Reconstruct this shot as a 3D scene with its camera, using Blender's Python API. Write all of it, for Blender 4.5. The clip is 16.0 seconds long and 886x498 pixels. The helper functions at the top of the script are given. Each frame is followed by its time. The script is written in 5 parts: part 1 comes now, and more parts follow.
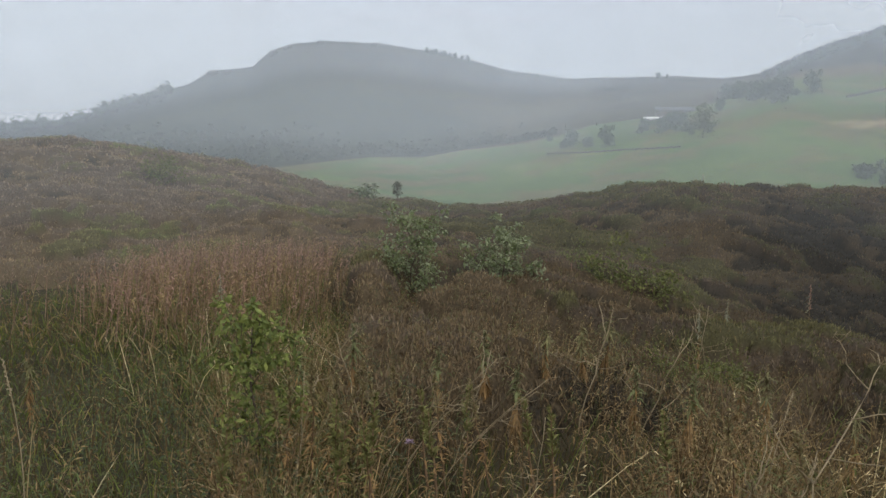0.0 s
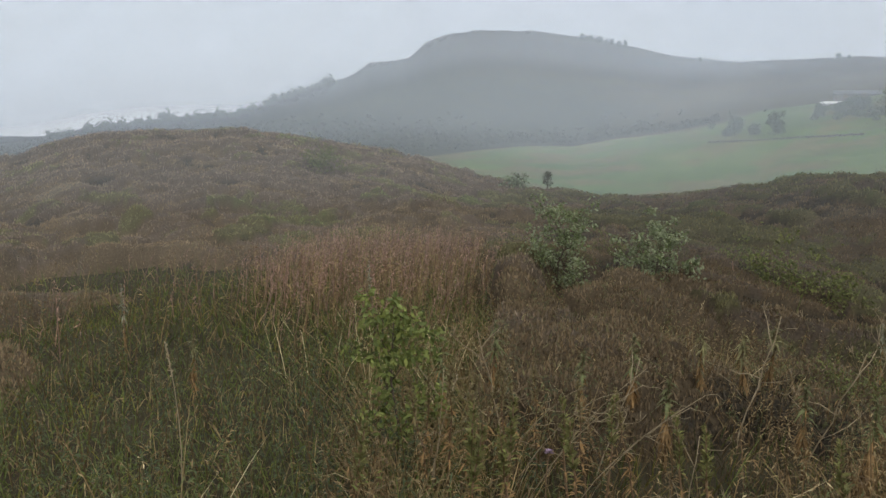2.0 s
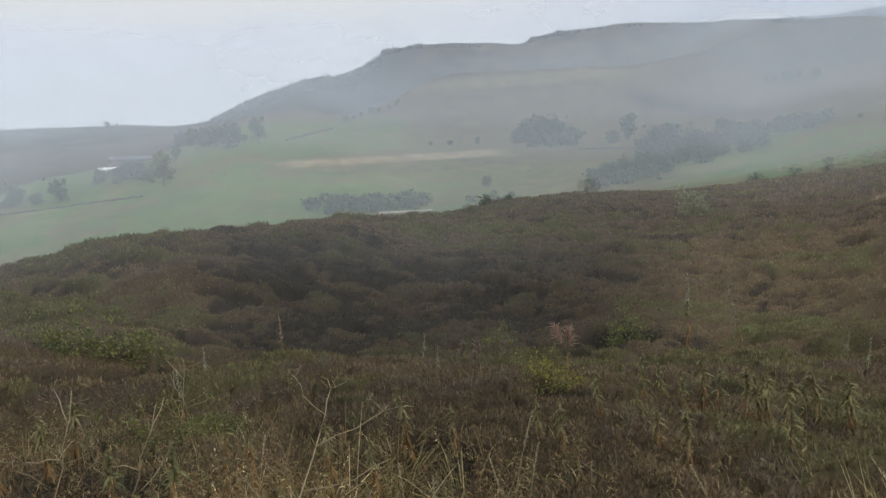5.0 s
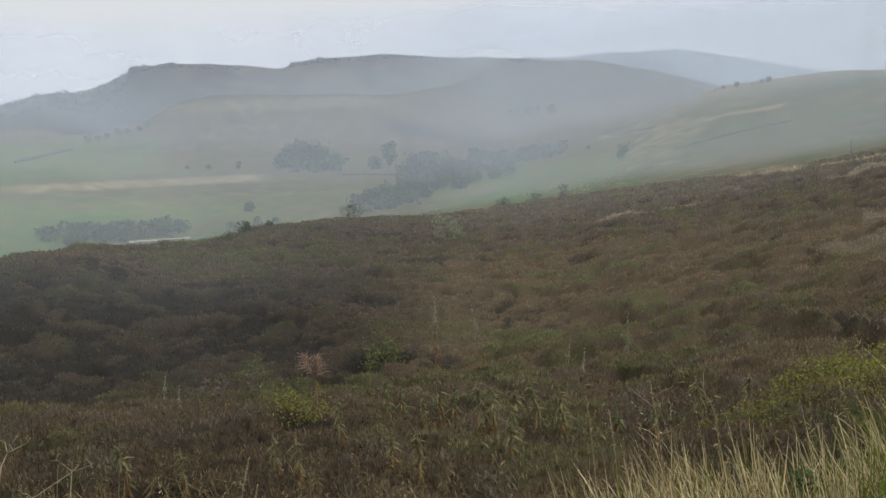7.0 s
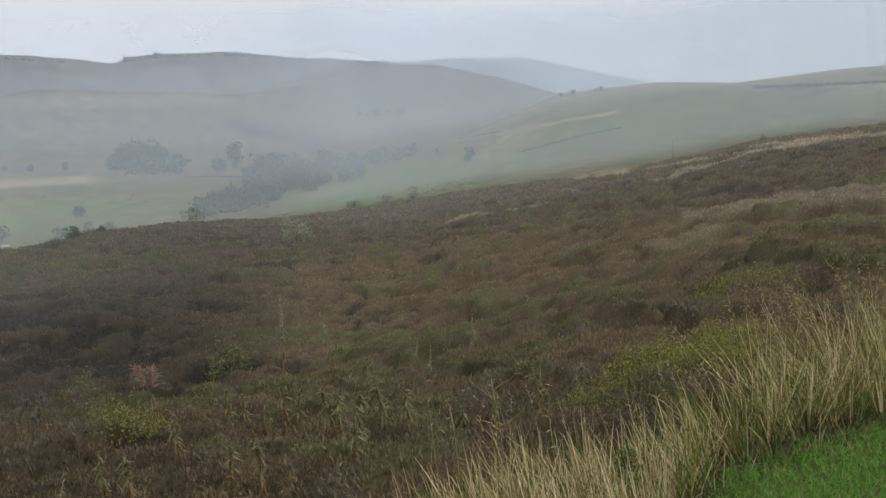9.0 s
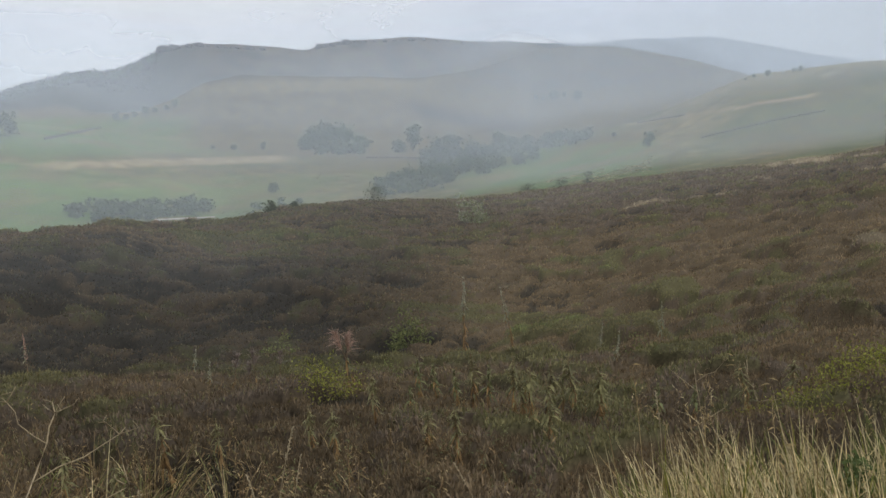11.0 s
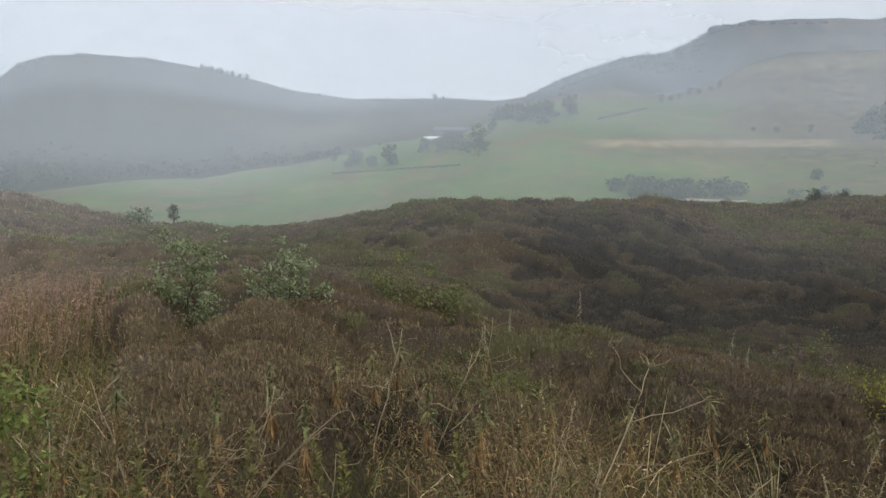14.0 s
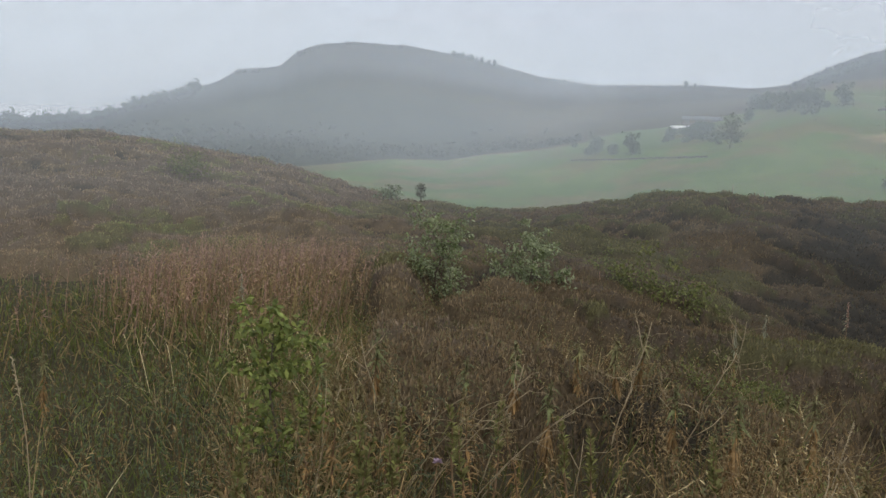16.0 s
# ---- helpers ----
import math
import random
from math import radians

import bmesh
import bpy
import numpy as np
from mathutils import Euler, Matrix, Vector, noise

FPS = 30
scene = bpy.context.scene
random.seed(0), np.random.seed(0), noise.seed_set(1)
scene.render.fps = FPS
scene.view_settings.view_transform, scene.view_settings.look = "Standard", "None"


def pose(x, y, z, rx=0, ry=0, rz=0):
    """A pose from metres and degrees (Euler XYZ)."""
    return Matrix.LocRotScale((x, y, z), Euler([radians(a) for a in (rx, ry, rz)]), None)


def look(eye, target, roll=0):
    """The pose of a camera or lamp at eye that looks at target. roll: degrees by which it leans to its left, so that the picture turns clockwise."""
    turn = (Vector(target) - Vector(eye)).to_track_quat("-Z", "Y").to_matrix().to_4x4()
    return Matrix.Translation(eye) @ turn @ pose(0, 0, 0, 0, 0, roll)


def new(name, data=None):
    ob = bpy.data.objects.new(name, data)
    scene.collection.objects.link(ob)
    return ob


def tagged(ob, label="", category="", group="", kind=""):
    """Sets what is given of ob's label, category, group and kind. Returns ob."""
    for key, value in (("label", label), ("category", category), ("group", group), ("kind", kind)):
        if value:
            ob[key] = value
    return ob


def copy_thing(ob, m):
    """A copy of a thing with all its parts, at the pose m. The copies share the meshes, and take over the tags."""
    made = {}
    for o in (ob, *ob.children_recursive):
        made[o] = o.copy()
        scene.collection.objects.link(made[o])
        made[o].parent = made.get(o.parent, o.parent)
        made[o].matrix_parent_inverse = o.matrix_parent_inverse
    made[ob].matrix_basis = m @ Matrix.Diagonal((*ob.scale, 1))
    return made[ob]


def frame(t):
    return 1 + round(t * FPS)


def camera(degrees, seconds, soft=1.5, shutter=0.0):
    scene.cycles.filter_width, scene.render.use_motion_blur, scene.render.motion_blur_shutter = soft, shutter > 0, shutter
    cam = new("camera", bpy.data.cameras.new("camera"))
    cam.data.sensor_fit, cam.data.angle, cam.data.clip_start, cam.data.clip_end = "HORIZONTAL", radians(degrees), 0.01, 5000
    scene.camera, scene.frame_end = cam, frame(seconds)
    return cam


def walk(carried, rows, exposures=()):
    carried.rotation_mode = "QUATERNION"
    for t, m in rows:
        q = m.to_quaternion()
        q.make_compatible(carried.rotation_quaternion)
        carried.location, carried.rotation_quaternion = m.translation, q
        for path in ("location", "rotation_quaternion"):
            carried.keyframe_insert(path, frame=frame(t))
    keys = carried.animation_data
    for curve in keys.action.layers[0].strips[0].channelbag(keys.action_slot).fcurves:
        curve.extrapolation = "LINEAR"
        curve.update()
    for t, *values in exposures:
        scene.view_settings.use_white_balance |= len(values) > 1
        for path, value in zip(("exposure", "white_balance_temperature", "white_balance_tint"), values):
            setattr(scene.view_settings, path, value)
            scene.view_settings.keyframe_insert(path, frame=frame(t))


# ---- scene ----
EYE = 1.6

# The way of the camera: seconds, shift of the hand-held camera (m), then turn to the right, tilt up and roll (degrees)
ROWS = [
    (0.0, 0.034, 0.283, -0.016, 0.55, -8.34, 1.13),
    (0.5, 0.115, 0.316, 0.015, -4.82, -8.84, 1.06),
    (1.0, 0.119, 0.352, 0.018, -7.46, -9.25, 1.01),
    (1.5, 0.076, 0.369, 0.016, -9.75, -9.31, 0.83),
    (2.0, 0.045, 0.414, 0.004, -11.22, -9.39, 0.76),
    (2.5, 0.039, 0.404, 0.009, -10.52, -9.01, 0.61),
    (3.0, 0.056, 0.455, 0.002, -1.68, -8.72, 0.53),
    (3.5, 0.095, 0.446, 0.000, 11.71, -7.77, -0.63),
    (4.0, 0.140, 0.414, -0.004, 23.49, -7.15, -1.99),
    (4.5, 0.145, 0.401, 0.017, 33.68, -6.62, -2.41),
    (4.7, 0.160, 0.383, 0.023, 36.66, -6.07, -2.93),
    (5.7, 0.270, 0.310, 0.026, 46.60, -5.00, -3.25),
    (6.8, 0.369, 0.229, 0.028, 56.46, -4.29, -3.60),
    (7.0, 0.365, 0.211, 0.038, 58.60, -4.64, -3.43),
    (7.5, 0.355, 0.159, 0.036, 63.04, -5.02, -3.49),
    (8.0, 0.417, 0.141, 0.023, 66.70, -4.95, -3.56),
    (8.2, 0.403, 0.138, 0.034, 67.91, -4.84, -3.51),
    (9.2, 0.410, 0.170, 0.005, 70.30, -5.20, -3.50),
    (10.3, 0.375, 0.245, -0.026, 64.27, -5.71, -3.45),
    (10.5, 0.382, 0.267, -0.017, 62.53, -5.73, -2.90),
    (11.0, 0.362, 0.358, -0.024, 56.84, -5.75, -2.28),
    (11.5, 0.316, 0.392, -0.029, 49.82, -5.89, -1.72),
    (12.0, 0.259, 0.392, -0.019, 42.96, -6.30, -1.17),
    (12.5, 0.243, 0.416, -0.021, 37.13, -6.52, -1.02),
    (13.0, 0.189, 0.439, -0.016, 31.10, -6.54, -0.72),
    (13.5, 0.150, 0.477, -0.024, 24.15, -6.49, -0.05),
    (14.0, 0.092, 0.463, -0.021, 17.09, -6.59, 0.59),
    (14.5, 0.038, 0.472, -0.024, 9.31, -6.85, 1.15),
    (15.0, 0.007, 0.482, -0.026, 3.92, -7.21, 1.82),
    (15.5, -0.011, 0.477, -0.030, 1.01, -7.66, 2.57),
    (16.0, -0.024, 0.481, -0.037, -1.11, -8.14, 2.63),
]


def pose_of(dx, dy, dz, turn, tilt, roll):
    return pose(dx, dy, EYE + dz, 0, 0, -turn) @ pose(0, 0, 0, 90 + tilt) @ pose(0, 0, 0, 0, 0, roll)


cam = camera(62.55, 16.0, soft=1.5)
walk(cam, [(r[0], pose_of(*r[1:])) for r in ROWS], [(0.0, 0.0), (3.0, 0.0), (4.2, 0.09), (7.0, 0.12), (11.0, 0.17), (13.0, 0.15), (14.0, 0.17), (15.0, 0.02), (16.0, 0.0)])

# ---- light ----
world = bpy.data.worlds.new("overcast")
scene.world = world
world.use_nodes = True
wn, wl = world.node_tree.nodes, world.node_tree.links
wn.clear()
SUN_EL, SUN_AZ = 52.0, 150.0
sky = wn.new("ShaderNodeTexSky")
sky.sky_type, sky.sun_disc = "NISHITA", False
sky.sun_elevation, sky.sun_rotation = radians(SUN_EL), radians(SUN_AZ)
sky.air_density, sky.dust_density = 1.0, 4.0
grey = wn.new("ShaderNodeHueSaturation")
grey.inputs["Saturation"].default_value = 0.25
grey.inputs["Value"].default_value = 0.11
tc = wn.new("ShaderNodeTexCoord")
cloud = wn.new("ShaderNodeTexNoise")
cloud.inputs["Scale"].default_value = 0.9
cloud.inputs["Detail"].default_value = 1.5
mp = wn.new("ShaderNodeMapping")
mp.inputs["Scale"].default_value = (1.0, 1.0, 3.0)
ramp = wn.new("ShaderNodeValToRGB")
ramp.color_ramp.elements[0].position, ramp.color_ramp.elements[0].color = 0.25, (0.672, 0.70, 0.738, 1)
ramp.color_ramp.elements[1].position, ramp.color_ramp.elements[1].color = 0.75, (0.71, 0.735, 0.765, 1)
mixs = wn.new("ShaderNodeMixRGB")
mixs.inputs["Fac"].default_value = 0.88
bg = wn.new("ShaderNodeBackground")
bg.inputs["Strength"].default_value = 1.0
wout = wn.new("ShaderNodeOutputWorld")
wl.new(sky.outputs["Color"], grey.inputs["Color"])
wl.new(tc.outputs["Generated"], mp.inputs["Vector"])
wl.new(mp.outputs["Vector"], cloud.inputs["Vector"])
wl.new(cloud.outputs["Fac"], ramp.inputs["Fac"])
wl.new(grey.outputs["Color"], mixs.inputs["Color1"])
wl.new(ramp.outputs["Color"], mixs.inputs["Color2"])
wl.new(mixs.outputs["Color"], bg.inputs["Color"])
wl.new(bg.outputs["Background"], wout.inputs["Surface"])

sun = new("sun", bpy.data.lights.new("sun", "SUN"))
sun.data.energy, sun.data.angle, sun.data.color = 1.3, radians(40), (1.0, 0.97, 0.93)
a, e = radians(SUN_AZ), radians(SUN_EL)
sun.matrix_world = look((30 * math.sin(a), 30 * math.cos(a), 60), (0, 0, 60 - 30 * math.tan(e)))


# ---- materials ----
def material(name, rough=0.9):
    m = bpy.data.materials.new(name)
    m.use_nodes = True
    b = m.node_tree.nodes["Principled BSDF"]
    b.inputs["Roughness"].default_value = rough
    b.inputs["Specular IOR Level"].default_value = 0.25
    return m, m.node_tree.nodes, m.node_tree.links, b


def noise_node(n, l, scale, detail=4.0, vector=None):
    t = n.new("ShaderNodeTexNoise")
    t.inputs["Scale"].default_value, t.inputs["Detail"].default_value = scale, detail
    if vector:
        l.new(vector, t.inputs["Vector"])
    return t.outputs["Fac"]


def ramp_node(n, l, fac, stops):
    r = n.new("ShaderNodeValToRGB")
    while len(r.color_ramp.elements) < len(stops):
        r.color_ramp.elements.new(0.5)
    for el, (p, c) in zip(r.color_ramp.elements, stops):
        el.position, el.color = p, (*c, 1)
    l.new(fac, r.inputs["Fac"])
    return r.outputs["Color"]


def mix_node(n, l, fac, a, b, mode="MIX"):
    m = n.new("ShaderNodeMixRGB")
    m.blend_type = mode
    for i, v in zip(("Fac", "Color1", "Color2"), (fac, a, b)):
        if isinstance(v, (int, float)):
            m.inputs[i].default_value = v
        elif isinstance(v, tuple):
            m.inputs[i].default_value = (*v, 1)
        else:
            l.new(v, m.inputs[i])
    return m.outputs["Color"]


def plain_material(name, colour, vary=0.3, scale=8.0, rough=0.85, bump=0.3, dirt=(0.05, 0.045, 0.03)):
    """Solid stuff: fine grain and larger stains."""
    m, n, l, b = material(name, rough)
    c = n.new("ShaderNodeTexCoord")
    f1 = noise_node(n, l, scale, 6.0, c.outputs["Object"])
    f2 = noise_node(n, l, scale * 0.15, 3.0, c.outputs["Object"])
    lo, hi = tuple(v * (1 - vary) for v in colour), tuple(min(1, v * (1 + vary)) for v in colour)
    col = ramp_node(n, l, f1, [(0.3, lo), (0.7, hi)])
    st = ramp_node(n, l, f2, [(0.5, (0, 0, 0)), (0.75, (0.5, 0.5, 0.5))])
    l.new(mix_node(n, l, st, col, dirt), b.inputs["Base Color"])
    bp = n.new("ShaderNodeBump")
    bp.inputs["Strength"].default_value, bp.inputs["Distance"].default_value = bump, 0.02
    l.new(f1, bp.inputs["Height"])
    l.new(bp.outputs["Normal"], b.inputs["Normal"])
    return m


def plant_material(name, light_through=0.25, rough=0.6, vary=1.0):
    """Leaves, blades and sprigs: their own tone, varied piece by piece and along each piece."""
    m, n, l, b = material(name, rough)
    at = n.new("ShaderNodeAttribute")
    at.attribute_name = "tone"
    geo = n.new("ShaderNodeNewGeometry")
    tc2 = n.new("ShaderNodeTexCoord")
    var = ramp_node(n, l, geo.outputs["Random Per Island"], [(0.0, (1 - 0.28 * vary, 1 - 0.27 * vary, 1 - 0.25 * vary)), (0.5, (1, 1, 1)), (1.0, (1 + 0.3 * vary, 1 + 0.24 * vary, 1 + 0.15 * vary))])
    col = mix_node(n, l, 1.0, at.outputs["Color"], var, "MULTIPLY")
    spots = ramp_node(n, l, noise_node(n, l, 40.0, 3.0, tc2.outputs["Object"]), [(0.35, (0.7, 0.68, 0.62)), (0.65, (1.15, 1.15, 1.1))])
    col = mix_node(n, l, 1.0, col, spots, "MULTIPLY")
    l.new(col, b.inputs["Base Color"])
    tr = n.new("ShaderNodeBsdfTranslucent")
    l.new(col, tr.inputs["Color"])
    mx = n.new("ShaderNodeMixShader")
    mx.inputs["Fac"].default_value = light_through
    l.new(b.outputs["BSDF"], mx.inputs[1])
    l.new(tr.outputs["BSDF"], mx.inputs[2])
    l.new(mx.outputs["Shader"], n["Material Output"].inputs["Surface"])
    return m


PLANT = plant_material("leaf_and_blade", 0.28, 0.65, 0.7)
SPRIG = plant_material("heather_sprig", 0.3, 0.9, 0.25)
TREE_LEAF = plant_material("tree_leaf", 0.3, 0.7, 0.2)
BARK = plain_material("bark", (0.12, 0.095, 0.07), 0.4, 25.0)
STONE = plain_material("gritstone", (0.2, 0.185, 0.16), 0.35, 3.0)
DARK_STONE = plain_material("dark_gritstone", (0.085, 0.08, 0.075), 0.35, 3.0)
SLATE = plain_material("roof_slate", (0.12, 0.125, 0.135), 0.25, 2.0, 0.6)
WHITE = plain_material("white_sheet_roof", (0.82, 0.82, 0.8), 0.06, 1.0, 0.5, 0.1, (0.5, 0.5, 0.46))
TIMBER = plain_material("weathered_timber", (0.2, 0.17, 0.13), 0.35, 18.0)
TARMAC = plain_material("pale_road", (0.3, 0.27, 0.21), 0.2, 2.0)


# ---- the lie of the land ----
def fbm(x, y, scale, seed=0, octaves=3):
    """Smooth random relief, about -1 to 1."""
    out, amp, tot = np.zeros(np.broadcast(x, y).shape), 1.0, 0.0
    for o in range(octaves):
        u, v = x / scale + 17.3 * seed + 5.1 * o, y / scale - 9.7 * seed + 3.3 * o
        i, j = np.floor(u), np.floor(v)
        fu, fv = u - i, v - j
        fu, fv = fu * fu * (3 - 2 * fu), fv * fv * (3 - 2 * fv)

        def h(p, q):
            s = np.sin(p * 127.1 + q * 311.7 + seed * 74.7) * 43758.5453
            return (s - np.floor(s)) * 2 - 1
        out += amp * ((h(i, j) * (1 - fu) + h(i + 1, j) * fu) * (1 - fv) + (h(i, j + 1) * (1 - fu) + h(i + 1, j + 1) * fu) * fv)
        tot += amp
        amp, scale = amp * 0.5, scale * 0.5
    return out / tot


def smooth(v, a, b):
    t = np.clip((v - a) / (b - a), 0, 1)
    return t * t * (3 - 2 * t)


def around(pairs):
    """A value that goes with the bearing (degrees to the right of north), closed behind."""
    xs = [p[0] for p in pairs]
    ys = [p[1] for p in pairs]
    return lambda az: np.interp(az, [xs[-1] - 360] + xs + [xs[0] + 360], [ys[-1]] + ys + [ys[0]])


# crest of the heather slope in front: distance (m) and angle above the eye's level (degrees)
CREST_R = around([(-55, 40), (-26, 42), (-12, 38), (-3, 34), (3, 32), (10, 28), (18, 26), (30, 30), (36, 36), (42, 44), (50, 56),
                  (60, 72), (70, 86), (80, 95), (100, 95), (125, 90), (210, 60)])
CREST_E = around([(-55, -3.5), (-41, -2.4), (-38, -1.2), (-35, -0.7), (-30, -0.42), (-26, -0.34), (-22, -0.75), (-18, -1.5),
                  (-12.7, -2.46), (-9, -3.3), (-3, -4.5), (0.5, -4.85), (4, -4.65), (7, -4.25), (9, -3.85), (12.5, -3.75), (14, -3.15),
                  (17.5, -2.7), (22, -2.45), (33, -2.35), (36, -2.75), (40.5, -2.7), (43.5, -2.1), (50, -1.65), (58, -1.75), (62, -1.4),
                  (68, -1.0), (72.5, -0.5), (77, -0.22), (82, 0.22), (88, 0.75), (93, 1.5), (99, 1.85), (125, 2.4), (210, 1.5)])
# height of the near ground at 3, 8 and 15 m
NEAR_3 = around([(-55, -0.1), (0, -0.05), (30, -0.1), (60, -0.15), (80, -0.1), (100, 0.0), (210, 0.0)])
NEAR_8 = around([(-55, -0.5), (-20, -0.4), (3, -0.2), (20, -0.55), (40, -0.9), (60, -0.9), (75, -0.6), (90, -0.15), (110, 0.1), (210, 0.3)])
NEAR_15 = around([(-55, -1.0), (-20, -0.9), (0, -0.8), (12, -0.9), (28, -1.75), (45, -2.0), (60, -1.9), (75, -1.3), (90, -0.3), (110, 0.4),
                  (210, 0.7)])
# fields beyond the crest: far edge of the valley pasture
FIELD_R = around([(-55, 500), (-12, 420), (0, 430), (12, 450), (27, 480), (45, 420), (60, 400), (70, 420), (80, 480), (100, 480), (210, 300)])
FIELD_E = around([(-55, -3.4), (-30, -3.2), (-12, -2.2), (-5, -1.35), (-1.3, -1.36), (2, -0.7), (6, -0.1), (9.3, 0.65), (11.6, 1.45), (15, 1.95),
                  (20, 3.0), (24, 4.2), (27, 4.6), (30, 4.4), (33, 4.0), (36, 3.3), (40, 2.5), (45, 1.9), (58, 1.2), (64, 1.6), (68.5, 2.9), (72, 3.6), (76, 4.9), (80, 5.9),
                  (84, 6.0), (87.5, 5.95), (92.5, 5.4), (99, 5.5), (125, 5.0), (210, 3.0)])
# spur in the middle distance, and the rounded hill beyond it
SPUR_R = around([(-55, 800), (24, 760), (34, 640), (50, 700), (57, 820), (64, 950), (75, 950), (85, 800), (125, 700), (210, 500)])
SPUR_E = around([(-55, -2.3), (-30, -1.8), (-12, 1.8), (-4, 2.2), (5, 2.1), (15, 3.2), (22, 4.3), (26, 4.9), (30, 5.1), (33, 5.2), (35, 5.35), (37.2, 6.2),
                 (39.4, 7.3), (42, 7.9), (46.7, 7.68), (51, 7.7), (56, 7.35), (60, 7.9), (64.5, 8.95), (67, 9.18), (71, 8.8), (75, 7.85),
                 (80, 6.1), (88, 4.5), (125, 4.0), (210, 2.0)])
# skyline
SKY_R = around([(-55, 1700), (-28, 1250), (-8, 1100), (10, 1150), (22, 1150), (36, 1150), (60, 1300), (72, 1700), (88, 1700), (125, 1400),
                (210, 900)])
SKY_E = around([(-55, -1.9), (-41, -1.3), (-37, -0.35), (-33.6, 0.1), (-29.6, 0.6), (-27, 0.84), (-25, 1.55), (-21.5, 2.85), (-18.5, 3.75),
                (-17, 4.7), (-14, 5.05), (-12.8, 6.15), (-11, 6.95), (-8.7, 7.33), (-5.9, 7.15), (-4.8, 7.25), (-2.5, 7.02), (2.1, 6.2),
                (5.5, 5.35), (7.1, 5.1), (10.5, 4.9), (16.8, 5.0), (21, 4.8), (23.8, 5.18), (25.7, 6.1), (28.2, 7.05), (30.2, 7.65), (32, 8.0),
                (33.4, 7.98), (35.3, 8.75), (36.9, 9.8), (39, 10.15), (43.9, 9.9), (47.1, 9.62), (48.2, 10.05), (50.2, 10.35), (55.8, 10.43),
                (58.9, 10.07), (64.5, 9.63), (68.8, 9.24), (71.3, 9.36), (77, 9.05), (80.8, 8.08), (84.1, 7.1), (87.2, 6.2), (99, 4.0)])
SKY_BACK = around([(-55, 0.0), (125, 0.0), (210, -1.0)])


def land(az, r):
    """Height of the ground without its hummocks. Smooth between the rings above."""
    az, r = np.broadcast_arrays(np.asarray(az, float), np.asarray(r, float))
    shape = az.shape
    az, r = az.ravel(), r.ravel()
    up = lambda el, rr: EYE + rr * np.tan(np.radians(el))
    rc, rf, rs, rk = CREST_R(az), FIELD_R(az), SPUR_R(az), SKY_R(az)
    zc = up(CREST_E(az), rc) - 0.32 - 0.1 * smooth(az, -16, -8) * (1 - smooth(az, 30, 40)) - 0.0045 * rc * smooth(az, 36, 60)
    z3, z8, z15 = NEAR_3(az), NEAR_8(az), NEAR_15(az)
    zf, zs, zk = up(FIELD_E(az), rf), up(SPUR_E(az), rs), up(SKY_E(az), rk)
    r1 = np.maximum(1.5 * rc, 62.0)
    r2 = np.full_like(rc, 215.0)
    z1 = np.minimum(zc - 2.5, up(CREST_E(az) - 1.6, r1))
    z2 = np.minimum(up(np.minimum(CREST_E(az) - 0.9, FIELD_E(az) - 1.0), r2), z1)
    right = np.clip((az - 55) / 20, 0, 1)
    z1 = z1 * (1 - right) + (zc - 1.0) * right
    z2 = z2 * (1 - right) + np.minimum(up(CREST_E(az) + 0.35, r2), zf - 3) * right
    rd = 0.5 * (rf + rs)
    dip = 4.0 * smooth(az, -14, -8) * (1 - smooth(az, 24, 32)) + 14.0 * smooth(az, 66, 76)
    zd = np.minimum(zf, zs) * 0.75 + np.maximum(zf, zs) * 0.25 - dip
    re = 0.5 * (rs + rk)
    behind = np.clip((az - 30) / 6, 0, 1)
    ze = (0.55 * zs + 0.45 * zk) * (1 - behind) + (zs - 10) * behind
    K = np.stack([0 * rc + 0.2, 0 * rc + 3, 0 * rc + 8, 0 * rc + 15, rc, r1, r2, rf, rd, rs, re, rk, rk * 1.35, 0 * rk + 4600], 1)
    Z = np.stack([0 * rc, z3, z8, z15, zc, z1, z2, zf, zd, zs, ze, zk, zk - 0.07 * rk, 0 * rk - 70.0 + SKY_BACK(az)], 1)
    K = np.log(K + 4.0)
    q = np.log(np.clip(r, 0.2, 4600) + 4.0)
    h = np.diff(K, axis=1)
    s = np.diff(Z, axis=1) / h
    m = np.zeros_like(Z)
    w1, w2 = 2 * h[:, 1:] + h[:, :-1], h[:, 1:] + 2 * h[:, :-1]
    same = s[:, 1:] * s[:, :-1] > 0
    with np.errstate(divide="ignore", invalid="ignore"):
        hm = (w1 + w2) / (w1 / s[:, :-1] + w2 / s[:, 1:])
    m[:, 1:-1] = np.where(same, hm, 0.0)
    m[:, 0], m[:, -1] = s[:, 0], s[:, -1]
    i = np.clip((K < q[:, None]).sum(1) - 1, 0, K.shape[1] - 2)
    n = np.arange(len(q))
    hh = h[n, i]
    t = (q - K[n, i]) / hh
    z = (Z[n, i] * (2 * t ** 3 - 3 * t ** 2 + 1) + hh * m[n, i] * (t ** 3 - 2 * t ** 2 + t)
         + Z[n, i + 1] * (3 * t ** 2 - 2 * t ** 3) + hh * m[n, i + 1] * (t ** 3 - t ** 2))
    return z.reshape(shape)


